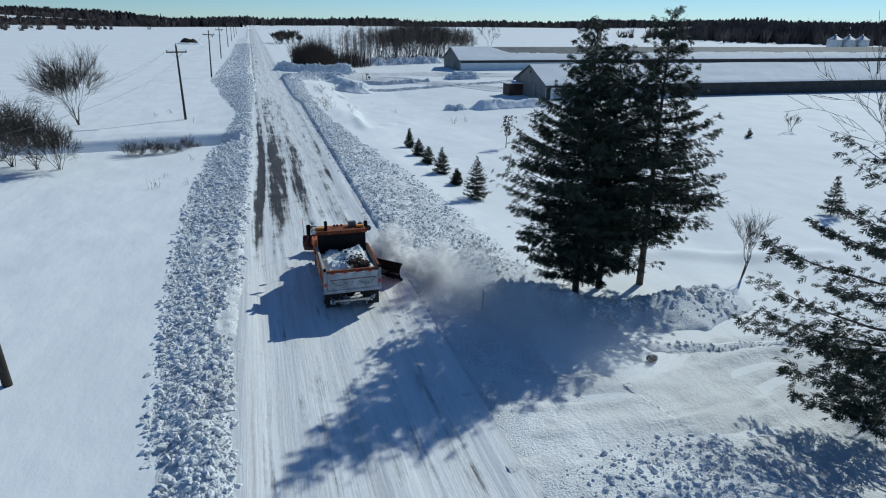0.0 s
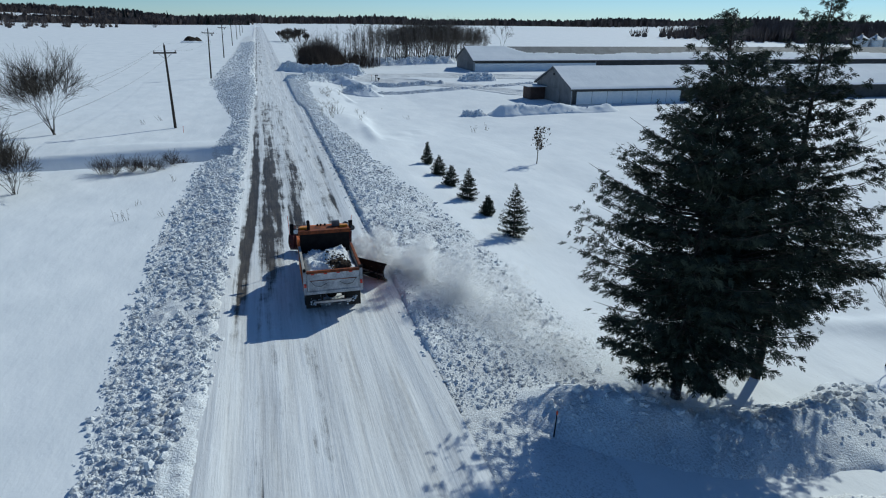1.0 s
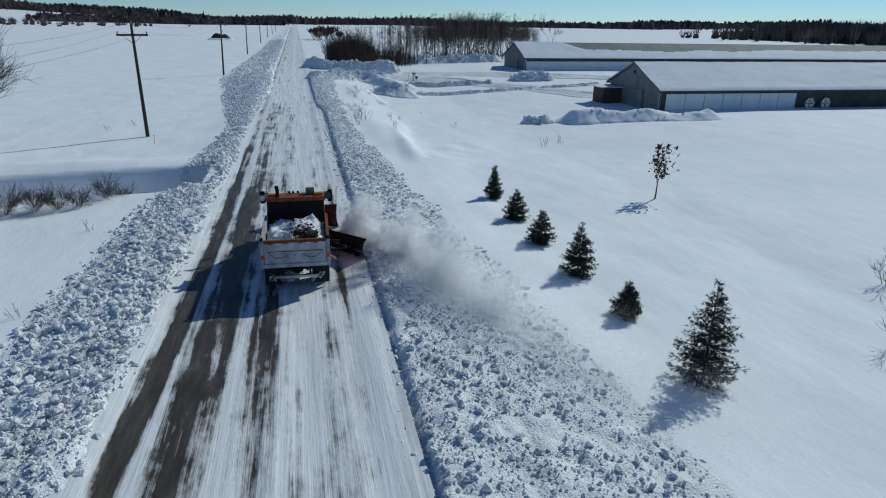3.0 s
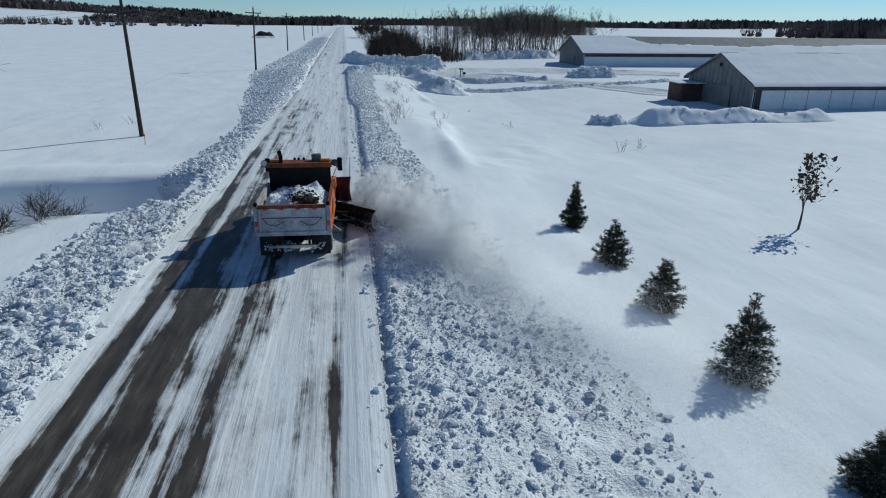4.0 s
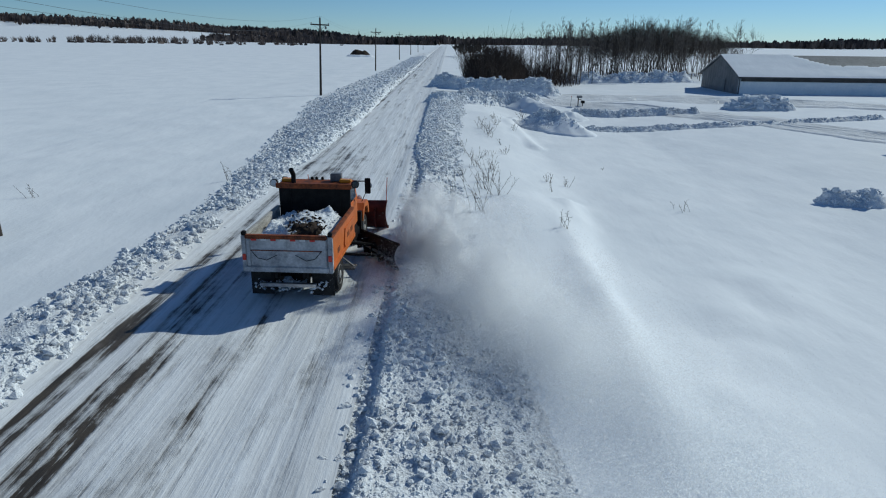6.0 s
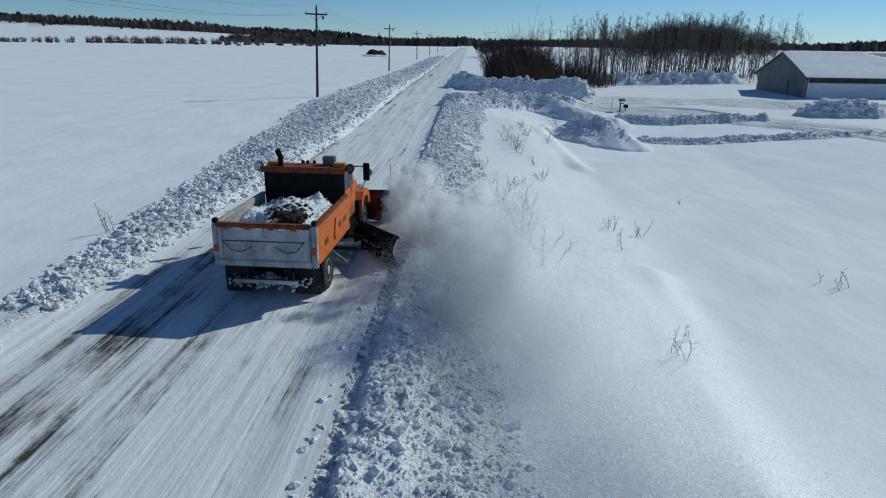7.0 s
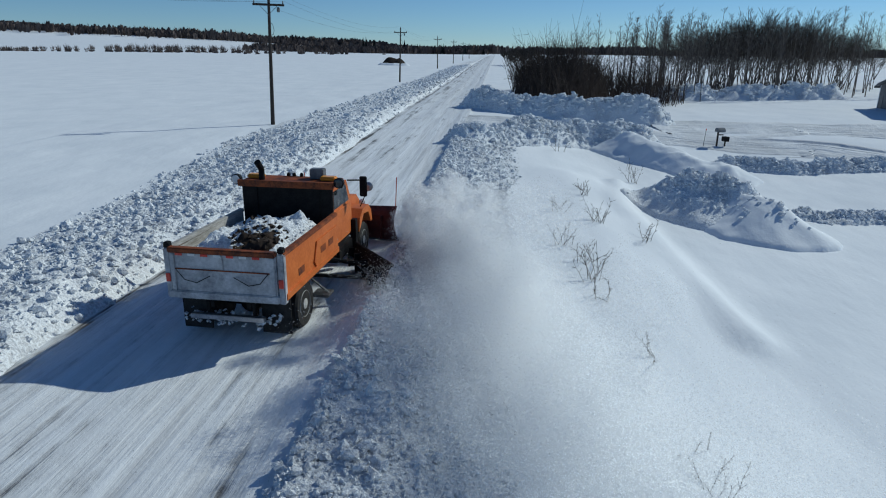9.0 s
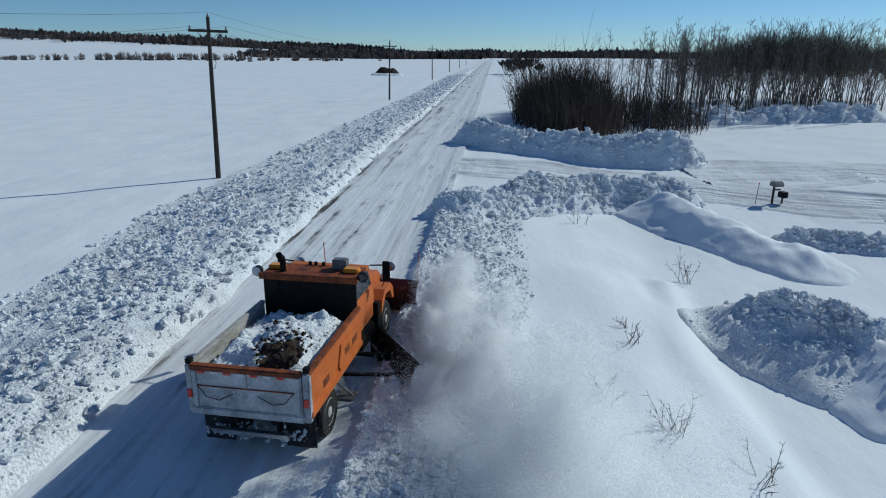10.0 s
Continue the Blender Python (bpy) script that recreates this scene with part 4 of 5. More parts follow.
def thicket(label, seed, n, low, high, tall, stem=0.012):
    rng = np.random.default_rng(seed)
    seg = []
    for _ in range(n):
        u, w = rng.uniform(0, 1), rng.uniform(0, 1)
        x, y = low[0] + (high[0] - low[0]) * u, low[1] + (high[1] - low[1]) * w
        z = at_land(x, y)
        if (2 * u - 1) ** 2 + (2 * w - 1) ** 2 > rng.uniform(0.75, 1.1):
            continue
        h = tall * rng.uniform(0.5, 1.05) * (1.1 - 0.55 * ((2 * u - 1) ** 2 + (2 * w - 1) ** 2)) * (1 + 0.5 * float(fbm(x * 0.25, y * 0.25, seed)))
        p, d = np.array((x, y, z)), np.array((rng.normal(0, 0.22), rng.normal(0, 0.22), 1.0))
        q = p + d * h * 0.5
        e = q + (d + rng.normal(0, 0.15, 3)) * h * 0.5
        seg += [(p, q, stem * 2, stem * 1.5), (q, e, stem * 1.5, stem * 0.6)]
        for _ in range(4):
            t = rng.uniform(0.25, 0.95)
            s = p + (e - p) * t
            seg.append((s, s + (d * 0.8 + rng.normal(0, 0.45, 3)) * h * 0.28, stem, stem * 0.5))
    v, f = tubes(seg, 3)
    return tagged(np_part("thicket", v, f, TWIG), label, "thicket", kind="stuff")


thicket("dense brown leafless thicket beside the road", 230, 3000, (12.3, 173), (24.5, 208), 6.2, 0.018)
thicket("open brown brush under the aspens", 231, 700, (22, 180), (34, 200), 4.2, 0.018)


def far_woods(label, seed, line, deep, n, tall, material, fir=False, width=5.0, fill=(0.58, 0.84), sticks=8):
    """A far belt of trees, each a fan of thin upright pieces."""
    rng = np.random.default_rng(seed)
    px, py = np.array([p[0] for p in line]), np.array([p[1] for p in line])
    k = rng.integers(0, len(line) - 1, n)
    t = rng.uniform(0, 1, n)
    x, y = px[k] + (px[k + 1] - px[k]) * t + rng.normal(0, deep, n), py[k] + (py[k + 1] - py[k]) * t + rng.normal(0, deep, n)
    z = land(x, y) - 0.3
    h = tall * rng.uniform(0.6, 1.1, n) * (1 + 0.9 * fbm(x * 0.008, y * 0.008, seed))
    if fir:
        m, shape = 6, ((0.05, 0.0), (0.5, 0.12), (0.22, 0.6), (0.0, 1.0), (-0.22, 0.6), (-0.5, 0.12))
        size, part_of = (0.7, 1.0), width
    else:
        m, shape = 3, ((0.05, 0.0), (0.46, 0.22), (0.42, 0.76), (0.16, 1.0), (-0.22, 0.98), (-0.45, 0.66))
        size, part_of = fill, width * 0.95
    a = rng.uniform(0, 6.3, (n, m))
    hh, w = h[:, None] * rng.uniform(*size, (n, m)), part_of * rng.uniform(0.5, 1.0, (n, m))
    cx, cy, cz = x[:, None], y[:, None], z[:, None]
    dx, dy = np.cos(a), np.sin(a)
    hexes = np.stack([np.stack([cx + dx * w * s, cy + dy * w * s, cz + hh * q], -1) for s, q in shape], 2).reshape(-1, 6, 3)
    tri = np.concatenate([hexes[:, (0, 1, 5)], hexes[:, (1, 2, 5)], hexes[:, (2, 4, 5)], hexes[:, (2, 3, 4)]])
    if not fir:
        m = sticks
        a, rr = rng.uniform(0, 6.3, (n, m)), np.sqrt(rng.uniform(0, 1, (n, m)))
        top = h[:, None] * (0.86 - 0.25 * rr ** 2) * rng.uniform(0.85, 1.03, (n, m))
        foot = np.stack([cx + np.cos(a) * rr * width * 0.16, cy + np.sin(a) * rr * width * 0.16, cz + 0.12 * top], -1)
        tip = np.stack([cx + np.cos(a) * rr * width * 0.55, cy + np.sin(a) * rr * width * 0.55, cz + top], -1)
        b = rng.uniform(0, 6.3, (n, m))
        half = np.stack([np.cos(b), np.sin(b), 0 * b], -1) * width * 0.035
        mid = foot + (tip - foot) * 0.6
        tri = np.concatenate([tri, np.stack([foot, mid + half, mid - half], 2).reshape(-1, 3, 3), np.stack([mid - half, mid + half, tip], 2).reshape(-1, 3, 3)])
    return tagged(np_part("far_woods", tri.reshape(-1, 3), np.arange(tri.shape[0] * 3).reshape(-1, 3), material), label, "woods", kind="stuff")


far_woods("long dark belt of far bare woods", 240, [(-1900, 1000), (-900, 1080), (-300, 1180), (60, 1350)], 50, 6500, 16, FARWOOD, width=9, fill=(0.45, 0.8), sticks=12)
far_woods("dark belt of woods along the field's edge", 241, [(-240, 810), (-160, 840), (-90, 900), (-30, 960)], 14, 1100, 11, FARWOOD, width=7, fill=(0.4, 0.75), sticks=12)
far_woods("far evergreens among the bare woods", 246, [(-150, 840), (-60, 900), (-15, 940)], 10, 26, 14, FARFIR, True, 6)
far_woods("far bare woods beyond the fields", 242, [(20, 1400), (500, 1300), (1000, 1200), (1700, 900)], 60, 5500, 16, FARWOOD, width=9)
far_woods("bare woods behind the barns", 243, [(325, 440), (420, 380), (560, 330)], 16, 1200, 12, FARWOOD, width=7, fill=(0.2, 0.4), sticks=20)
far_woods("dense bare woods at the fields' end", 244, [(330, 400), (430, 330), (560, 260)], 20, 1200, 14, FARWOOD, width=7, fill=(0.2, 0.5), sticks=20)
far_woods("scattered far brush at the field's edge", 245, [(-560, 560), (-330, 600), (-140, 640)], 24, 260, 8, FARWOOD, width=5, fill=(0.12, 0.3), sticks=18)
for k, (x, y, h) in enumerate([(14, 342, 6), (17, 350, 7), (20, 346, 5.5), (23, 356, 7), (26, 352, 5)]):
    bare_tree("bush", "dark bare bush beside the far road", "bush", 190 + k, h, planted(x, y), 12, depth=4, spread_=0.5, fan=0.5, thin=0.05, group="bushes by the far road")
far_woods("distant bare woods closing the view behind", 247, [(-900, -500), (0, -650), (900, -500)], 60, 500, 14, FARWOOD)



# ---- small things out in the snow ----
def weed(x, y, seed, tall, stems, lean=0.5, label="dead weed stalks sticking out of the snow"):
    rng = np.random.default_rng(seed)
    w = thing("weed", label, "weeds", pose(x, y, max(at_land(x, y), float(right_bank(x, y)) if 7 < x < 15.5 and 15 < y < 146 else -9) - 0.03), "dead weeds")
    for _ in range(stems):
        seg = []
        p = np.array((rng.normal(0, 0.16), rng.normal(0, 0.16), 0))
        d = np.array((rng.normal(-0.1, lean * 0.6), rng.normal(0, lean * 0.6), 1.0))
        d /= np.linalg.norm(d)
        h = tall * rng.uniform(0.5, 1.1)
        for k in range(4):
            q = p + d * h / 4
            seg.append((p, q, 0.010 - 0.0015 * k, 0.0085 - 0.0015 * k))
            if k:
                for _ in range(2):
                    e = d + rng.normal(0, 0.6, 3)
                    seg.append((q, q + e / np.linalg.norm(e) * h * rng.uniform(0.1, 0.26), 0.006, 0.004))
            d = d + rng.normal(0, 0.14, 3)
            d /= np.linalg.norm(d)
            p = q
        v, f = tubes(seg, 4)
        np_part("stalk", v, f, TWIG, w)
    return w


WEEDS = [(12.5, 122.8, 1.2, 9), (13.0, 119.7, 1.4, 10), (14.3, 130.7, 1.0, 8), (13.9, 115.6, 0.8, 5), (13.8, 111.1, 0.9, 6), (12.3, 104.0, 1.0, 9), (15.7, 103.8, 0.7, 6), (16.8, 103.6, 0.7, 6), (15.6, 100.9, 0.8, 3),
         (13.1, 121.2, 1.0, 7), (13.6, 112.2, 0.7, 4), (10.7, 111.9, 1.0, 8), (9.9, 94.7, 1.1, 5), (11.1, 93.6, 1.3, 9), (11.5, 98.3, 1.3, 10), (11.4, 104.6, 1.2, 9), (11.9, 100.5, 1.3, 9), (12.2, 97.0, 1.1, 8), (14.5, 91.5, 0.8, 5),
         (28.5, 88.1, 0.9, 8), (30.4, 89.2, 0.9, 7), (22.3, 99.5, 0.6, 5), (-1.5, 98.7, 0.9, 5), (14.2, 126.1, 1.2, 12), (18.0, 138.5, 1.3, 9), (14.3, 144.4, 0.8, 6), (14.1, 131.7, 0.6, 5), (13.2, 118.6, 0.9, 6),
         (12.9, 127.4, 1.1, 7), (12.4, 109.0, 0.9, 6), (10.4, 99.8, 0.9, 5), (-6.0, 55.5, 0.5, 4), (-6.2, 52.0, 0.8, 6), (-3.9, 52.3, 0.5, 4), (-4.3, 61.8, 0.6, 4), (15.7, 125.0, 1.5, 7), (11.1, 108.2, 1.0, 6), (-9.5, 95, 0.7, 5), (-11, 92, 0.6, 5), (20.8, 110.5, 0.5, 3)]
for k, (x, y, h, n) in enumerate(WEEDS):
    low = 105 < y < 136 and x > 10
    weed(x, y, 600 + k, h * (0.7 if low else 1.0), n, 0.95 if low else 0.5)

box_ = thing("mailbox", "grey mailbox on a post in the snow bank", "mailbox", pose(26.9, 152.4, at_land(26.9, 152.4) - 0.1, 0, 0, 15))
part("post", box(-0.05, 0.05, -0.05, 0.05, 0, 1.25, 0.005), POLE, box_)
part("arm", box(-0.05, 0.45, -0.04, 0.04, 1.0, 1.08, 0.005), POLE, box_)
part("box", prism([(-0.28, 0), (0.28, 0), (0.28, 0.15), (0.18, 0.27), (0, 0.31), (-0.18, 0.27), (-0.28, 0.15)], -0.12, 0.42), BOXGREY, box_, at=pose(0, 0, 1.26))
part("paper_box", box(0.5, 0.85, -0.25, 0.25, 0.55, 0.90, 0.02), BLACK, box_, "black newspaper box")
part("paper_post", box(0.63, 0.71, -0.04, 0.04, 0, 0.56), POLE, box_)
drum = thing("tipped_box", "small black box lying in the snow beside the drive", "box", pose(15.6, 20.0, at_land(15.6, 20.0) + 0.05, 0, 12, 25))
part("body", prism([(-0.22, 0), (0.22, 0), (0.24, 0.2), (0.12, 0.34), (-0.12, 0.34), (-0.24, 0.2)], -0.30, 0.30), BLACK, drum)
part("lid", box(0.29, 0.34, -0.2, 0.2, 0.02, 0.3, 0.02), BLACK, drum)
drum.scale = (0.62, 0.62, 0.62)


def stake(x, y, tall, label, material):
    st = thing("marker_stake", label, "marker", pose(x, y, at_land(x, y) - 0.05, 0, 3, 0))
    part("rod", rod((0, 0, 0), (0, 0, tall), 0.022, 0.018, 8), material, st)
    part("cap", lathe([(0.03, tall - 0.12), (0.032, tall - 0.02), (0.015, tall + 0.01)], 8), HIVIS, st)


stake(-6.0, 85.6, 0.75, "short orange marker stake beside the pole", HIVIS)
stake(10.4, 25.2, 1.0, "dark marker stake beside the drive", BLACK)
stake(25.9, 152.3, 1.4, "thin grey marker rod beside the mailbox", IRON)

pile("snow_pile", "low churned snow lying beside the near drive", [(9.5, 13.5), (12.5, 14.0), (15, 13.2)], 2.6, 0.14, 94, count=700, lump=0.026, rough=0.07)
pile("snow_pile", "thin berm edging the near drive", [(16.5, 21.2), (19.5, 20.4), (24, 20.0), (34, 21)], 0.6, 0.16, 96, count=260, lump=0.026, rough=0.06)
mound = pile("earth_mound", "far dark earth mound half under snow", [(-27.6, 331), (-24, 331.5)], 3.3, 3.1, 98, SOIL, step=0.4, count=0, rough=0.2)
pile("snow_pile", "snow lying along the dark mound", [(-29.5, 328), (-25, 327.4), (-21.5, 328)], 2.0, 0.9, 99, SNOW, step=0.4, count=0, rough=0.1)
spruce("small pine half drifted in by snow", 43, 3.0, 1.1, planted(41.5, 36.3), 0.3, 18, 6, 16, 0.26)
bare_tree("bush", "low brush beside the far road", "bush", 90, 5.0, planted(15, 330), 12, depth=3, fan=0.7, thin=0.03)

# ---- the plough truck: its origin lies on the road under the rear axle, y ahead ----
truck = thing("plough_truck", "orange dump truck with snow ploughs and a snowy white tailgate", "truck")
bed = part("bed", box(-1.20, 1.20, -1.05, 2.25, 1.02, 1.12, 0.02), BLACK, truck, "dark steel floor of the dump bed")
for s in (-1, 1):
    # right wall in ORANGE, left wall in the darker RUST colours
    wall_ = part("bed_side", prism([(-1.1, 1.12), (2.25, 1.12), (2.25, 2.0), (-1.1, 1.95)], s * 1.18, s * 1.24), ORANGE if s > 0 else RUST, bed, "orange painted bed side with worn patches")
    part("inner_lining", prism([(-1.05, 1.14), (2.2, 1.14), (2.2, 1.96), (-1.05, 1.91)], s * 1.150, s * 1.176), INNER, wall_)
    part("top_rail", box(s * 1.21 - 0.06, s * 1.21 + 0.06, -1.12, 2.26, 1.93, 2.02, 0.015), RUST if s > 0 else INNER, wall_)
    part("lower_rail", box(s * 1.24 - 0.03, s * 1.24 + 0.05, -1.1, 2.25, 1.02, 1.16, 0.012), ORANGE, wall_)
    part("skirt", prism([(0.75, 1.72), (2.2, 1.72), (2.2, 1.05), (0.75, 1.05), (0.55, 1.3)], s * 1.242, s * 1.275), ORANGE, wall_)
    for y in (-0.35, 0.95, 1.5):
        part("rust_patch", box(s * 1.276 if y > 0.7 else s * 1.242, s * 1.282 if y > 0.7 else s * 1.248, y, y + 0.34, 1.28 + 0.1 * (y > 0.7), 1.44 + 0.1 * (y > 0.7), 0.002), RUST, wall_)
    part("corner_post", box(s * 1.2 - 0.07, s * 1.2 + 0.07, -1.16, -1.02, 0.95, 2.0, 0.02), TAIL, bed)
    part("hinge_block", box(s * 1.2 - 0.06, s * 1.2 + 0.06, -1.15, -1.0, 2.0, 2.12, 0.02), BLACK, bed)
    part("tail_lamp", box(s * 1.2 - 0.05, s * 1.2 + 0.05, -1.19, -1.162, 1.30, 1.48, 0.01), REDLENS, bed, "red tail lamp")
gate = part("tailgate", box(-1.12, 1.12, -1.20, -1.10, 1.10, 1.98, 0.02), TAIL, truck, "dented white tailgate caked with snow and road salt")
part("top_bar", box(-1.13, 1.13, -1.25, -1.09, 1.94, 2.05, 0.02), RUST, gate)
part("lower_bar", box(-1.16, 1.16, -1.24, -1.10, 0.98, 1.14, 0.02), TAIL, gate)
part("rust_bar", box(-1.10, 1.10, -1.222, -1.201, 1.595, 1.618, 0.003), RUST, gate)
for s in (-1, 1):
    part("gate_rib", box(s * 1.05 - 0.05, s * 1.05 + 0.05, -1.235, -1.201, 1.15, 1.93, 0.01), TAIL, gate)
part("gate_rib", box(-0.03, 0.03, -1.232, -1.201, 1.63, 1.93, 0.01), TAIL, gate)
for k in range(7):
    part("reflector", box(-0.95 + 0.27 * k, -0.95 + 0.27 * k + 0.15, -1.262, -1.251, 1.90, 1.95, 0.002), REFLECT if k % 2 else REDLENS, gate)
for k in (-1, 1):
    bm = bmesh.new()
    pts = [(k * 0.98, -1.25, 1.62), (k * 0.8, -1.26, 1.40), (k * 0.55, -1.25, 1.34), (k * 0.25, -1.25, 1.50)]
    for a, b in zip(pts, pts[1:]):
        rod(a, b, 0.009, None, 6, bm)
    part("chain", bm, BLACK, gate)
bulk = part("bulkhead", box(-1.16, 1.16, 2.26, 2.34, 1.1, 2.66, 0.01), BLACK, truck, "tall black front wall of the dump bed")
part("window", box(-0.22, 0.22, 2.25, 2.262, 2.2, 2.38, 0.004), BLACK, bulk)
for x in (-0.8, 0.8):
    part("rib", box(x - 0.04, x + 0.04, 2.24, 2.262, 1.15, 2.62, 0.01), BLACK, bulk)
shield = part("cab_shield", box(-1.2, 1.2, 2.2, 3.1, 2.64, 2.72, 0.02), RUST, truck, "rusty orange cab shield over the cab")
part("rim", box(-1.22, 1.22, 2.15, 2.22, 2.60, 2.76, 0.01), RUST, shield)
for s in (-1, 1):
    part("beacon_light", box(s * 0.95 - 0.2, s * 0.95 + 0.2, 2.55, 2.80, 2.725, 2.83, 0.03), AMBER, shield, "amber warning light bar")
    lamp = part("work_lamp", lathe([(0.05, -0.12), (0.12, -0.06), (0.13, 0.06), (0.11, 0.08)], 14), BLACK, shield, at=pose(s * 1.32, 2.35, 2.74, 90))
    part("lens", lathe([(0.11, 0.082), (0.09, 0.10), (0.02, 0.11)], 14), REFLECT if s < 0 else GLASS, lamp)
    part("bracket", box(min(s * 1.26, s * 1.40), max(s * 1.26, s * 1.40), 2.3, 2.36, 2.62, 2.68, 0.005), BLACK, shield)
part("control_box", box(0.42, 0.78, 2.75, 3.0, 2.725, 2.98, 0.02), BOXGREY, shield, "grey box on the cab shield")
for x in (-0.25, -0.1, 0.1):
    part("marker_lamp", lathe([(0.05, 0), (0.05, 0.06), (0.02, 0.09)], 8), BLACK, shield, at=pose(x, 3.05, 2.725))
stack = part("exhaust_stack", rod((-0.72, 2.48, 1.4), (-0.72, 2.48, 3.02), 0.075, None, 14), BLACK, truck, "black exhaust stack with a bent tip")
part("tip", rod((-0.72, 2.48, 2.99), (-0.74, 2.32, 3.18), 0.075, 0.08, 14), BLACK, stack)
cab = part("cab", prism([(2.5, 1.0), (4.25, 1.0), (4.25, 1.9), (3.85, 2.52), (2.5, 2.52)], -1.02, 1.02), ORANGE, truck, "orange steel cab")
for s in (-1, 1):
    part("side_window", prism([(2.75, 1.95), (4.0, 1.95), (3.74, 2.42), (2.75, 2.42)], s * 1.022, s * 1.03), GLASS, cab)
    part("door", prism([(2.7, 1.05), (4.05, 1.05), (4.05, 1.88), (2.7, 1.88)], s * 1.021, s * 1.045), ORANGE, cab)
    arm = part("mirror_arm", rod((s * 1.03, 3.9, 2.5), (s * 1.45, 4.0, 2.5), 0.02, None, 6), BLACK, cab)
    part("mirror", box(s * 1.45 - 0.1, s * 1.45 + 0.1, 3.97, 4.04, 2.05, 2.6, 0.02), BLACK, arm)
    part("fender", prism([(4.35, 0.95), (4.45, 1.32), (4.75, 1.52), (5.35, 1.52), (5.65, 1.3), (5.75, 0.95), (5.6, 0.95), (5.35, 1.3), (4.85, 1.36), (4.55, 1.1)], min(s * 0.62, s * 1.2), max(s * 0.62, s * 1.2)), ORANGE, truck, "orange front fender")
    spot = part("fender_mirror", lathe([(0.02, -0.03), (0.13, -0.02), (0.13, 0.02), (0.05, 0.05)], 16), STEEL, truck, "round fender mirror", pose(s * 1.32, 5.0, 2.12, 90))
    part("stay", rod((s * 1.05, 5.0, 1.5), (s * 1.30, 5.0, 2.05), 0.014, None, 6), BLACK, truck)
    part("headlight", lathe([(0.04, 0), (0.1, 0.06), (0.1, 0.12), (0.08, 0.13)], 12), REFLECT, truck, "round headlight", pose(s * 0.75, 6.2, 1.35, -90))
part("windscreen", prism([(4.255, 1.93), (4.265, 1.93), (3.9, 2.48), (3.89, 2.48)], -0.92, 0.92), GLASS, cab)
part("hood", prism([(4.25, 0.95), (6.15, 0.95), (6.2, 1.45), (5.9, 1.68), (4.25, 1.88)], -0.68, 0.68), ORANGE, truck, "long orange hood")
part("frame_rail", box(-0.45, -0.35, -1.0, 6.3, 0.72, 0.95, 0.01), BLACK, truck)
part("frame_rail", box(0.35, 0.45, -1.0, 6.3, 0.72, 0.95, 0.01), BLACK, truck)
part("rear_axle", rod((-1.1, 0, 0.52), (1.1, 0, 0.52), 0.11, None, 12), BLACK, truck)
part("differential", lathe([(0.08, -0.25), (0.24, -0.12), (0.26, 0), (0.24, 0.12), (0.08, 0.25)], 14), BLACK, truck, at=pose(0, 0, 0.52, 90))
part("front_axle", rod((-1.0, 5.05, 0.5), (1.0, 5.05, 0.5), 0.08, None, 10), BLACK, truck)
part("fuel_tank", box(0.55, 1.15, 2.6, 3.9, 0.55, 1.0, 0.08), BLACK, truck)
part("battery_box", box(-1.15, -0.55, 2.6, 3.6, 0.55, 1.0, 0.05), BLACK, truck)
part("rear_bumper", box(-0.85, 0.75, -1.12, -1.0, 0.50, 0.60, 0.01), STEEL, truck, "bare steel rear bar")
for s in (-1, 1):
    part("mudflap", box(s * 0.88 - 0.32, s * 0.88 + 0.32, -0.78, -0.75, 0.14, 0.98, 0.005), RUBBER, truck, "black mudflap caked with snow")
    part("hanger", box(s * 0.5 - 0.04, s * 0.5 + 0.04, -1.0, -0.85, 0.55, 1.0, 0.01), BLACK, truck)
rng = np.random.default_rng(300)
cc = np.stack([rng.uniform(-1.0, 1.0, 110), rng.uniform(-1.05, -0.74, 110), rng.uniform(0.32, 0.62, 110)], 1)
lumps("caked_snow", cc, rng.uniform(0.015, 0.06, 110), LUMP, 301, parent=truck, label="snow caked under the truck's tail")


def wheel(x, y, r, twin, side):
    w = thing("wheel", "", "", pose(x, y, r))
    w.parent = truck
    for dx in ((0.0, -side * 0.34) if twin else (0.0,)):
        bm = lathe([(r * 0.60, dx - 0.13), (r * 0.92, dx - 0.14), (r, dx - 0.09), (r * 0.985, dx - 0.03), (r, dx), (r * 0.985, dx + 0.03), (r, dx + 0.09), (r * 0.92, dx + 0.14), (r * 0.60, dx + 0.13)], 30, "X")
        part("tyre", bm, RUBBER, w, "black tyre")
    part("rim", lathe([(r * 0.60, side * 0.10), (r * 0.56, side * 0.14), (r * 0.50, side * 0.06), (r * 0.25, side * 0.03), (r * 0.22, side * 0.14), (r * 0.08, side * 0.16)], 24, "X"), RIM, w, "pale steel rim")
    bm = bmesh.new()
    for k in range(8):
        a = k * math.pi / 4
        rod((side * 0.03, r * 0.36 * math.cos(a), r * 0.36 * math.sin(a)), (side * 0.07, r * 0.36 * math.cos(a), r * 0.36 * math.sin(a)), 0.025, None, 6, bm)
    part("wheel_nuts", bm, IRON, w)
    return w


WHEELS = [(s * 1.08, 0.0, 0.52, True, s) for s in (-1, 1)] + [(s * 1.0, 5.05, 0.52, False, s) for s in (-1, 1)]
wheels = [wheel(*w) for w in WHEELS]


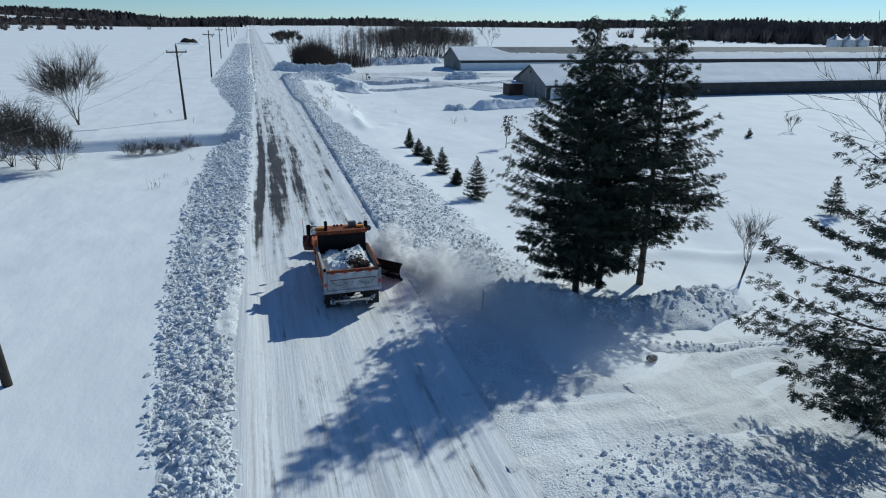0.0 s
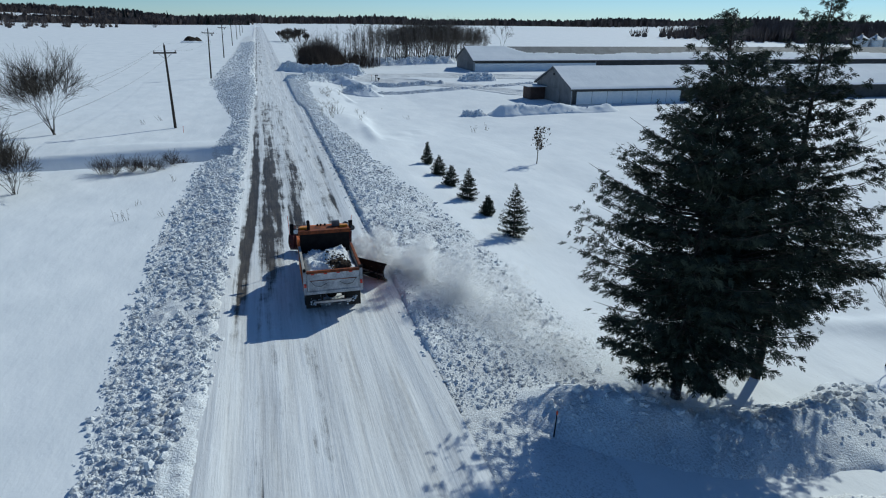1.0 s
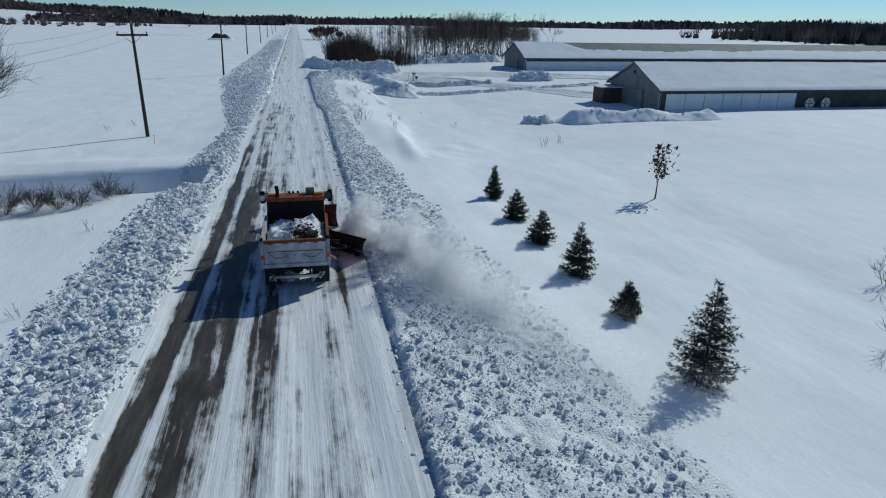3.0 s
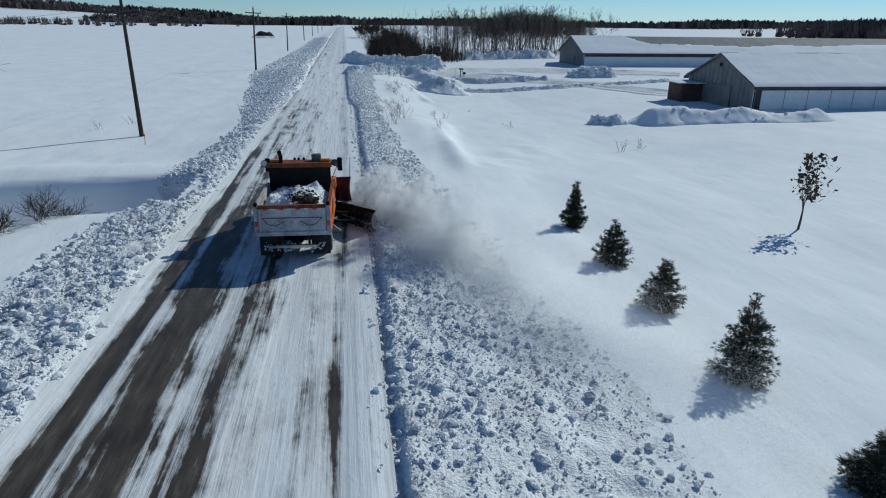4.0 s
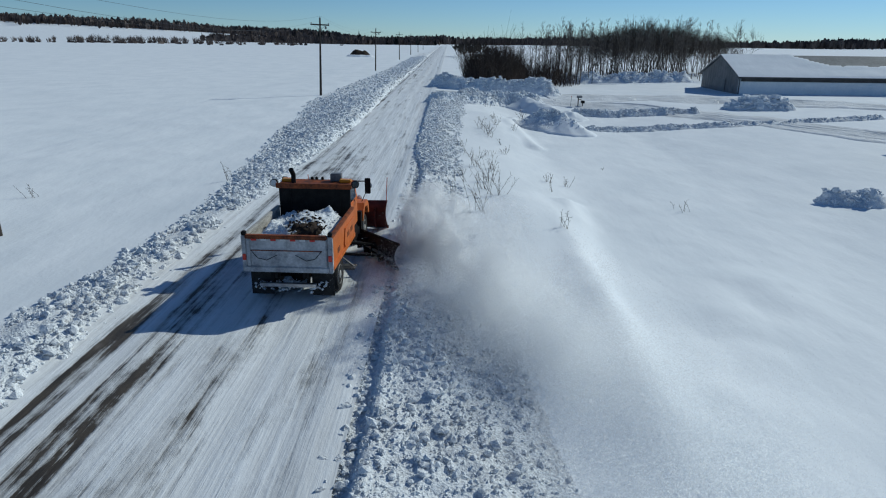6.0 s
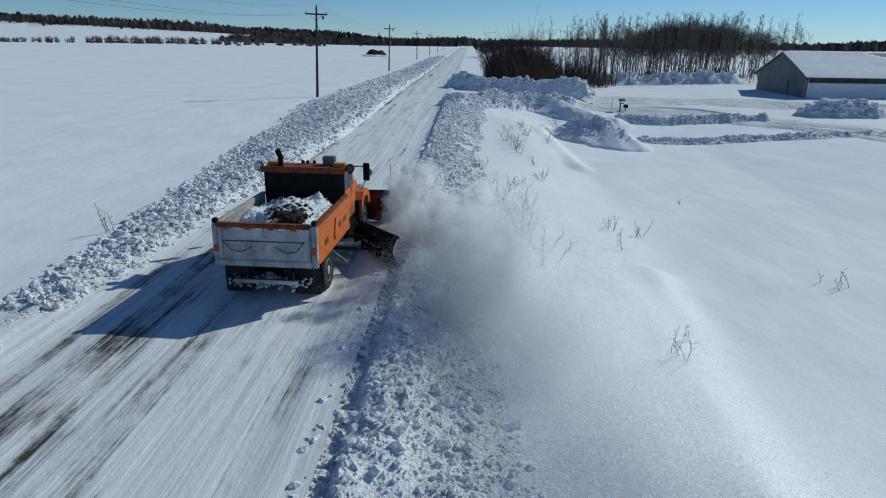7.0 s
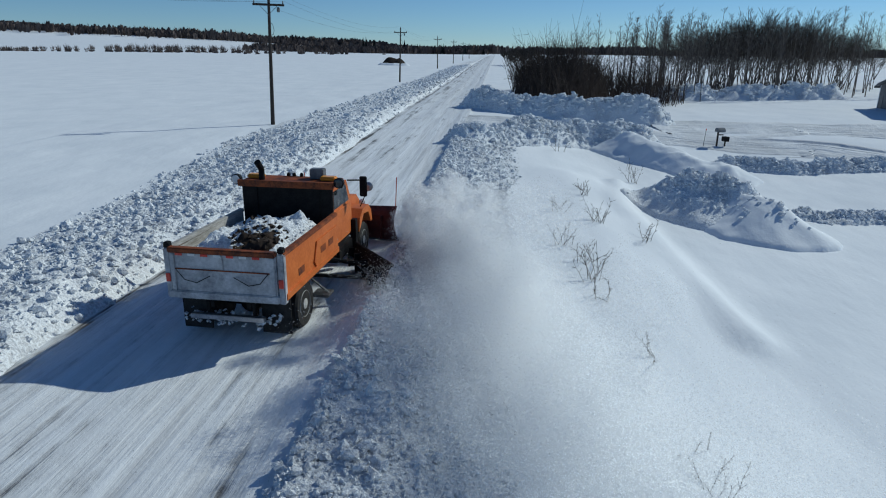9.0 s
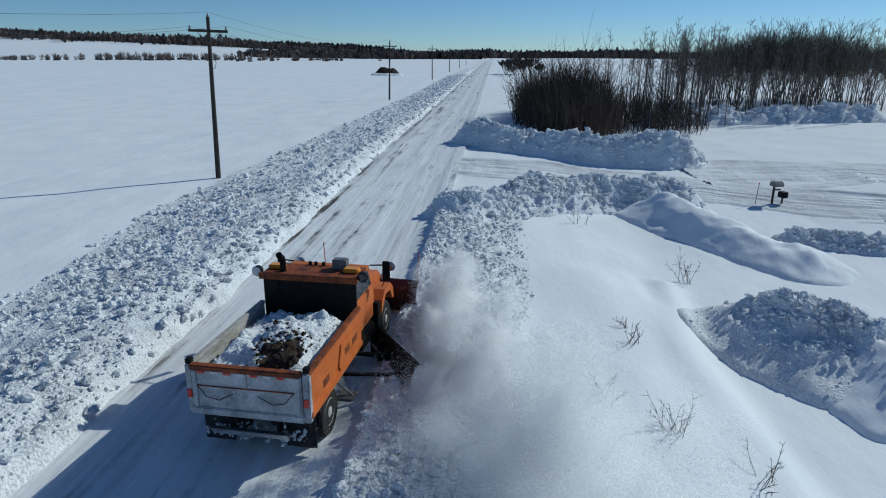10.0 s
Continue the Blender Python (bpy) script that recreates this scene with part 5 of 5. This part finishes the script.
def blade(length, low_h, high_h, curl, n=10):
    """A curved mouldboard along x, hollow side towards +y, its height growing along it."""
    bm = bmesh.new()
    rows = []
    for i in range(n + 1):
        u = i / n
        h = low_h + (high_h - low_h) * u
        row = []
        for thick in (0.0, 0.035):
            for j in range(9):
                a = j / 8
                row.append(bm.verts.new((length * u, -curl * math.sin(math.pi * a * 0.9) - thick, h * a)))
        rows.append(row)
    for a, b in zip(rows, rows[1:]):
        for j in range(8):
            bm.faces.new((a[j], b[j], b[j + 1], a[j + 1]))
            bm.faces.new((a[9 + j], a[10 + j], b[10 + j], b[9 + j]))
        bm.faces.new((a[8], b[8], b[17], a[17]))
        bm.faces.new((a[0], a[9], b[9], b[0]))
    for e in (rows[0], rows[-1]):
        for j in range(8):
            bm.faces.new((e[j], e[j + 1], e[10 + j], e[9 + j]))
    bmesh.ops.recalc_face_normals(bm, faces=bm.faces)
    return bm


fp = part("front_plough", blade(3.5, 0.85, 1.15, 0.28), MAROON, truck, "maroon front plough blade, snow-dusted", pose(-1.5, 7.55, 0.08, 0, 0, -17))
part("cutting_edge", box(0, 3.5, -0.03, 0.01, -0.06, 0.12), IRON, fp)
for k in range(6):
    part("back_rib", box(0.3 + 0.55 * k, 0.34 + 0.55 * k, -0.42, -0.25, 0.1, 0.85), MAROON, fp)
part("guide_stake", rod((3.45, -0.1, 1.1), (3.5, -0.1, 2.05), 0.015, None, 6), HIVIS, fp, "thin orange plough guide stake")
part("guide_stake", rod((0.05, -0.1, 0.8), (0.0, -0.1, 1.9), 0.015, None, 6), HIVIS, fp, "thin orange plough guide stake")
part("push_frame", box(-0.5, 0.5, 6.3, 7.2, 0.35, 0.6, 0.02), BLACK, truck)
wing = part("wing_plough", blade(2.8, 0.62, 0.85, 0.22), DARKBLADE, truck, "dark wing plough swung out beside the truck", pose(1.28, 3.9, 0.10, 0, 0, -56))
part("cutting_edge", box(0, 2.8, -0.03, 0.01, -0.08, 0.10), BLACK, wing)
part("top_tube", rod((0.0, -0.06, 0.65), (2.8, -0.06, 0.88), 0.05, None, 8), DARKBLADE, wing)
part("mid_tube", rod((0.0, -0.30, 0.34), (2.8, -0.30, 0.40), 0.045, None, 8), IRON, wing, "scraped steel tube along the wing")
for k in range(5):
    part("back_rib", box(0.22 + 0.56 * k, 0.27 + 0.56 * k, -0.36, -0.2, 0.1, 0.62), BLACK, wing)
part("wing_arm", rod((0.9, 2.0, 0.9), (2.0, 2.6, 0.6), 0.06, None, 8), DARKBLADE, truck)
part("wing_arm", rod((0.9, 1.2, 0.75), (2.45, 1.9, 0.5), 0.05, None, 8), DARKBLADE, truck)
part("wing_mast", box(1.02, 1.16, 4.15, 4.35, 0.5, 1.35, 0.01), BLACK, truck)
part("step", box(1.15, 1.55, 0.55, 0.95, 0.45, 0.52, 0.01), IRON, truck, "small steel step beside the rear wheel")
part("step_stay", rod((1.0, 0.75, 0.9), (1.5, 0.75, 0.5), 0.03, None, 6), IRON, truck)

# the load: snow over dark soil
load = thing("truck_load", "heap of snow and dark soil in the dump bed", "load")


def heap(x, y):
    e = (1 - np.abs(x / 1.13) ** 4) * (1 - np.abs((y - 0.55) / 1.62) ** 4)
    return 1.56 + 0.50 * np.clip(e, 0, 1) ** 0.7 + 0.32 * fbm(x * 1.6, y * 1.4, 401) + 0.12 * fbm(x * 5, y * 5, 405)


gx, gy = np.meshgrid(np.linspace(-1.13, 1.13, 56), np.linspace(-1.06, 2.2, 80))
v = np.stack([gx, gy, heap(gx, gy)], -1).reshape(-1, 3)
np_part("snow_heap", v, grid_faces(56, 80), LUMP, load, "rounded lumpy snow", True)
gx, gy = np.meshgrid(np.linspace(-0.55, 0.95, 46), np.linspace(-1.0, 0.75, 50))
d = ((gx - 0.38 - 0.25 * fbm(gx * 2, gy * 2, 411)) / 0.50) ** 2 + ((gy + 0.40) / 0.66) ** 2
v = np.stack([gx, gy, heap(gx, gy) + 0.07 * np.clip(1 - d, -1.2, 1) + 0.07 * fbm(gx * 4, gy * 4, 413)], -1).reshape(-1, 3)
np_part("soil_heap", v, grid_faces(46, 50), SOIL, load, "dark clods of soil", True)
rng = np.random.default_rng(420)
px, py = rng.uniform(-0.2, 0.85, 90), rng.uniform(-1.0, 0.5, 90)
lumps("soil_clods", np.stack([px, py, heap(px, py) + 0.08], 1), rng.uniform(0.02, 0.06, 90), SOIL, 421, parent=load, label="dark clods")
px, py = rng.uniform(-1.0, 1.0, 160), rng.uniform(-1.0, 2.1, 160)
lumps("snow_clods", np.stack([px, py, heap(px, py) + 0.03], 1), rng.uniform(0.012, 0.04, 160), LUMP, 422, parent=load, label="snow lumps")

# ---- the cloud of snow thrown by the ploughs, in puffs of fine flakes ----
plume = thing("snow_plume", "billowing cloud of powder snow thrown up by the ploughs", "snow cloud")


def puff(seed, blobs, flakes, size):
    """Flakes gathered in round billows: each has a middle, a radius, a weight and an edge (1 crisp, 3 loose)."""
    rng = np.random.default_rng(seed)
    wt = np.array([b[2] for b in blobs])
    k = rng.choice(len(blobs), flakes, p=wt / wt.sum())
    mid, wide, edge = np.array([b[0] for b in blobs])[k], np.array([b[1] for b in blobs])[k], np.array([b[3] for b in blobs])[k]
    g = rng.normal(0, 1, (flakes, 3))
    g /= np.maximum(np.linalg.norm(g, axis=1)[:, None], 1e-6)
    p = mid + g * wide * (rng.uniform(0, 1, flakes) ** 0.42 * (1 + (edge - 1) * rng.exponential(0.35, flakes)))[:, None]
    p[:, 2] = np.abs(p[:, 2] - 0.03) + 0.03 - 0.055 * np.clip(p[:, 0] - 3.5, 0, 12)
    # nothing inside the truck, nor before the blade that throws it
    clear = np.interp(p[:, 1], (-14, -1.5, 0.5, 2.2, 4.2, 6.4), (0.2, 0.9, 1.65, 2.95, 1.75, 1.75)) + rng.exponential(0.12, flakes)
    keep = p[:, 0] > clear
    p, g = p[keep], g[keep]
    flakes = len(p)
    face = g * 0.5 + np.array((0.32, 0.0, 0.88))
    face /= np.linalg.norm(face, axis=1)[:, None]
    tilt = face + rng.normal(0, 0.3, face.shape)
    tilt /= np.linalg.norm(tilt, axis=1)[:, None]
    u = np.cross(tilt, rng.normal(0, 1, face.shape))
    u /= np.maximum(np.linalg.norm(u, axis=1)[:, None], 1e-6)
    w = np.cross(tilt, u)
    r = size * rng.uniform(0.6, 1.3, (flakes, 1))
    v = np.stack([p + u * r, p - u * 0.5 * r + w * 0.87 * r, p - u * 0.5 * r - w * 0.87 * r], 1)
    ob = np_part("puff", v.reshape(-1, 3), np.arange(flakes * 3).reshape(-1, 3), FLAKE, plume, smooth=True)
    ob.data.normals_split_custom_set_from_vertices(np.repeat(face, 3, 0).astype(np.float32))
    return ob


def stream(s):
    """The middle of the thrown snow, from the front blade (0) to its far end (1)."""
    return np.array((2.0 + 8.6 * s ** 1.05, 6.7 - 18.5 * s, 0.75 + 0.35 * math.sin(math.pi * min(1, s * 1.6)) * (s < 0.62)))


rng = np.random.default_rng(500)
puffs = []
PUFFS = 12
FLAKES = (65000, 115000, 155000, 180000, 190000, 165000, 140000, 115000, 90000, 65000, 45000, 30000)
for k in range(PUFFS):
    blobs = []
    for j in range(7):
        s = (k + rng.uniform(0, 1)) / PUFFS
        big = (0.42 + 1.25 * s) * rng.uniform(0.75, 1.25)
        high = 1.0 + 1.45 * math.sin(math.pi * min(1, 0.05 + 1.15 * s)) if s < 0.8 else 0.9
        mid = stream(s) + np.array((rng.normal(0, 0.15 + 1.1 * s), rng.normal(0, 0.4), 0))
        mid[2] = rng.uniform(0.25, high)
        blobs.append((mid, (big, big * 1.2, big * 0.75), big ** 2 * (0.9 + 1.4 * s), 1.3))
        for _ in range(16):
            d = rng.normal(0, 1, 3) + np.array((0.2, 0.1, 0.5))
            d /= np.linalg.norm(d)
            r = big * rng.uniform(0.16, 0.42)
            blobs.append((mid + d * big * rng.uniform(0.6, 1.0), (r, r, r), r * r * rng.uniform(0.4, 1.5) * max(0.25, 1.3 - 1.3 * s), 1.05))
    full = sum(b[2] for b in blobs)
    s = (k + 0.5) / PUFFS
    blobs.append((stream(s) + np.array((0.3, 0, -0.3)), (0.7 + 2.6 * s, 1.7, 0.55), full * (0.15 + 0.9 * s), 2.2))
    blobs.append((stream(s) + np.array((-0.8 - 2.0 * s, 0, -0.45)), (0.9 + 1.8 * s, 1.6, 0.35), full * (0.02 + 0.12 * s), 2.0))
    puffs.append(puff(510 + k, blobs, int(FLAKES[k] * 1.15), 0.0138 - 0.0050 * s))

# dust swirling behind the wing
blobs = []
for j in range(20):
    r = rng.uniform(0.3, 0.6)
    y = rng.uniform(-1.0, 1.6)
    blobs.append((np.array((3.0 + 0.25 * rng.normal() - 0.15 * y, y, rng.uniform(0.1, 0.9))), (r, r * 1.2, r * 0.8), r * r * rng.uniform(0.5, 1.4), 1.3))
low_dust = puff(540, blobs, 45000, 0.0125)

# ---- what moves ----
RUN = [(0, 27.2, 4.9, 0), (0.5, 31.7, 4.9, 0), (1, 36.25, 4.95, 0), (1.5, 40.75, 5.0, 0), (2, 45.1, 5.03, -1), (2.5, 49.4, 5.1, -1), (4, 62.6, 5.45, -1.5), (4.5, 67.75, 5.5, -1.5), (5.5, 78.05, 5.48, -1.5),
       (6, 83.5, 5.46, -2), (7.5, 99.25, 5.37, -2.5), (8, 104.4, 5.33, -3), (8.5, 109.75, 5.3, -3.5), (9, 115.2, 5.25, -4), (9.5, 120.4, 5.35, -4), (10, 125.0, 5.78, -5)]


def run_at(t):
    return float(np.interp(t, [r[0] for r in RUN], [r[1] for r in RUN]))


def motions():
    rows = [(t, pose(x, y, float(rise(y)) + 0.03, 0, 0, turn)) for t, y, x, turn in RUN]
    truck.scale = load.scale = (0.96, 0.96, 0.96)
    for ob in (truck, load, plume):
        walk(ob, rows)
    for w, (x, y, r, twin, side) in zip(wheels, WHEELS):
        walk(w, [(k / 15, pose(x, y, r) @ Matrix.Rotation(-(run_at(k / 15) - RUN[0][1]) / r, 4, "X")) for k in range(151)])
    for k, p in enumerate(puffs):
        # the cloud stands low at first and grows as the drift gets deeper
        walk(p, [(j / 2, pose(0.18 * math.sin(1.7 * j + k), 0.25 * math.sin(1.1 * j + 2 * k), float(np.interp(j / 2, (0, 3, 5, 7.5, 10), (-0.75, -0.65, -0.35, -0.05, 0.1))) + 0.06 * math.sin(2.3 * j + k), 0, 0, 3 * math.sin(0.9 * j + 1.3 * k))) for j in range(21)])
    walk(low_dust, [(t, pose(0.15 * math.sin(2.1 * t), 0.2 * math.sin(1.3 * t), z)) for t, z in ((0, -1.6), (5, -1.5), (7.5, -0.9), (9, -0.4), (10, 0.0))])


motions()
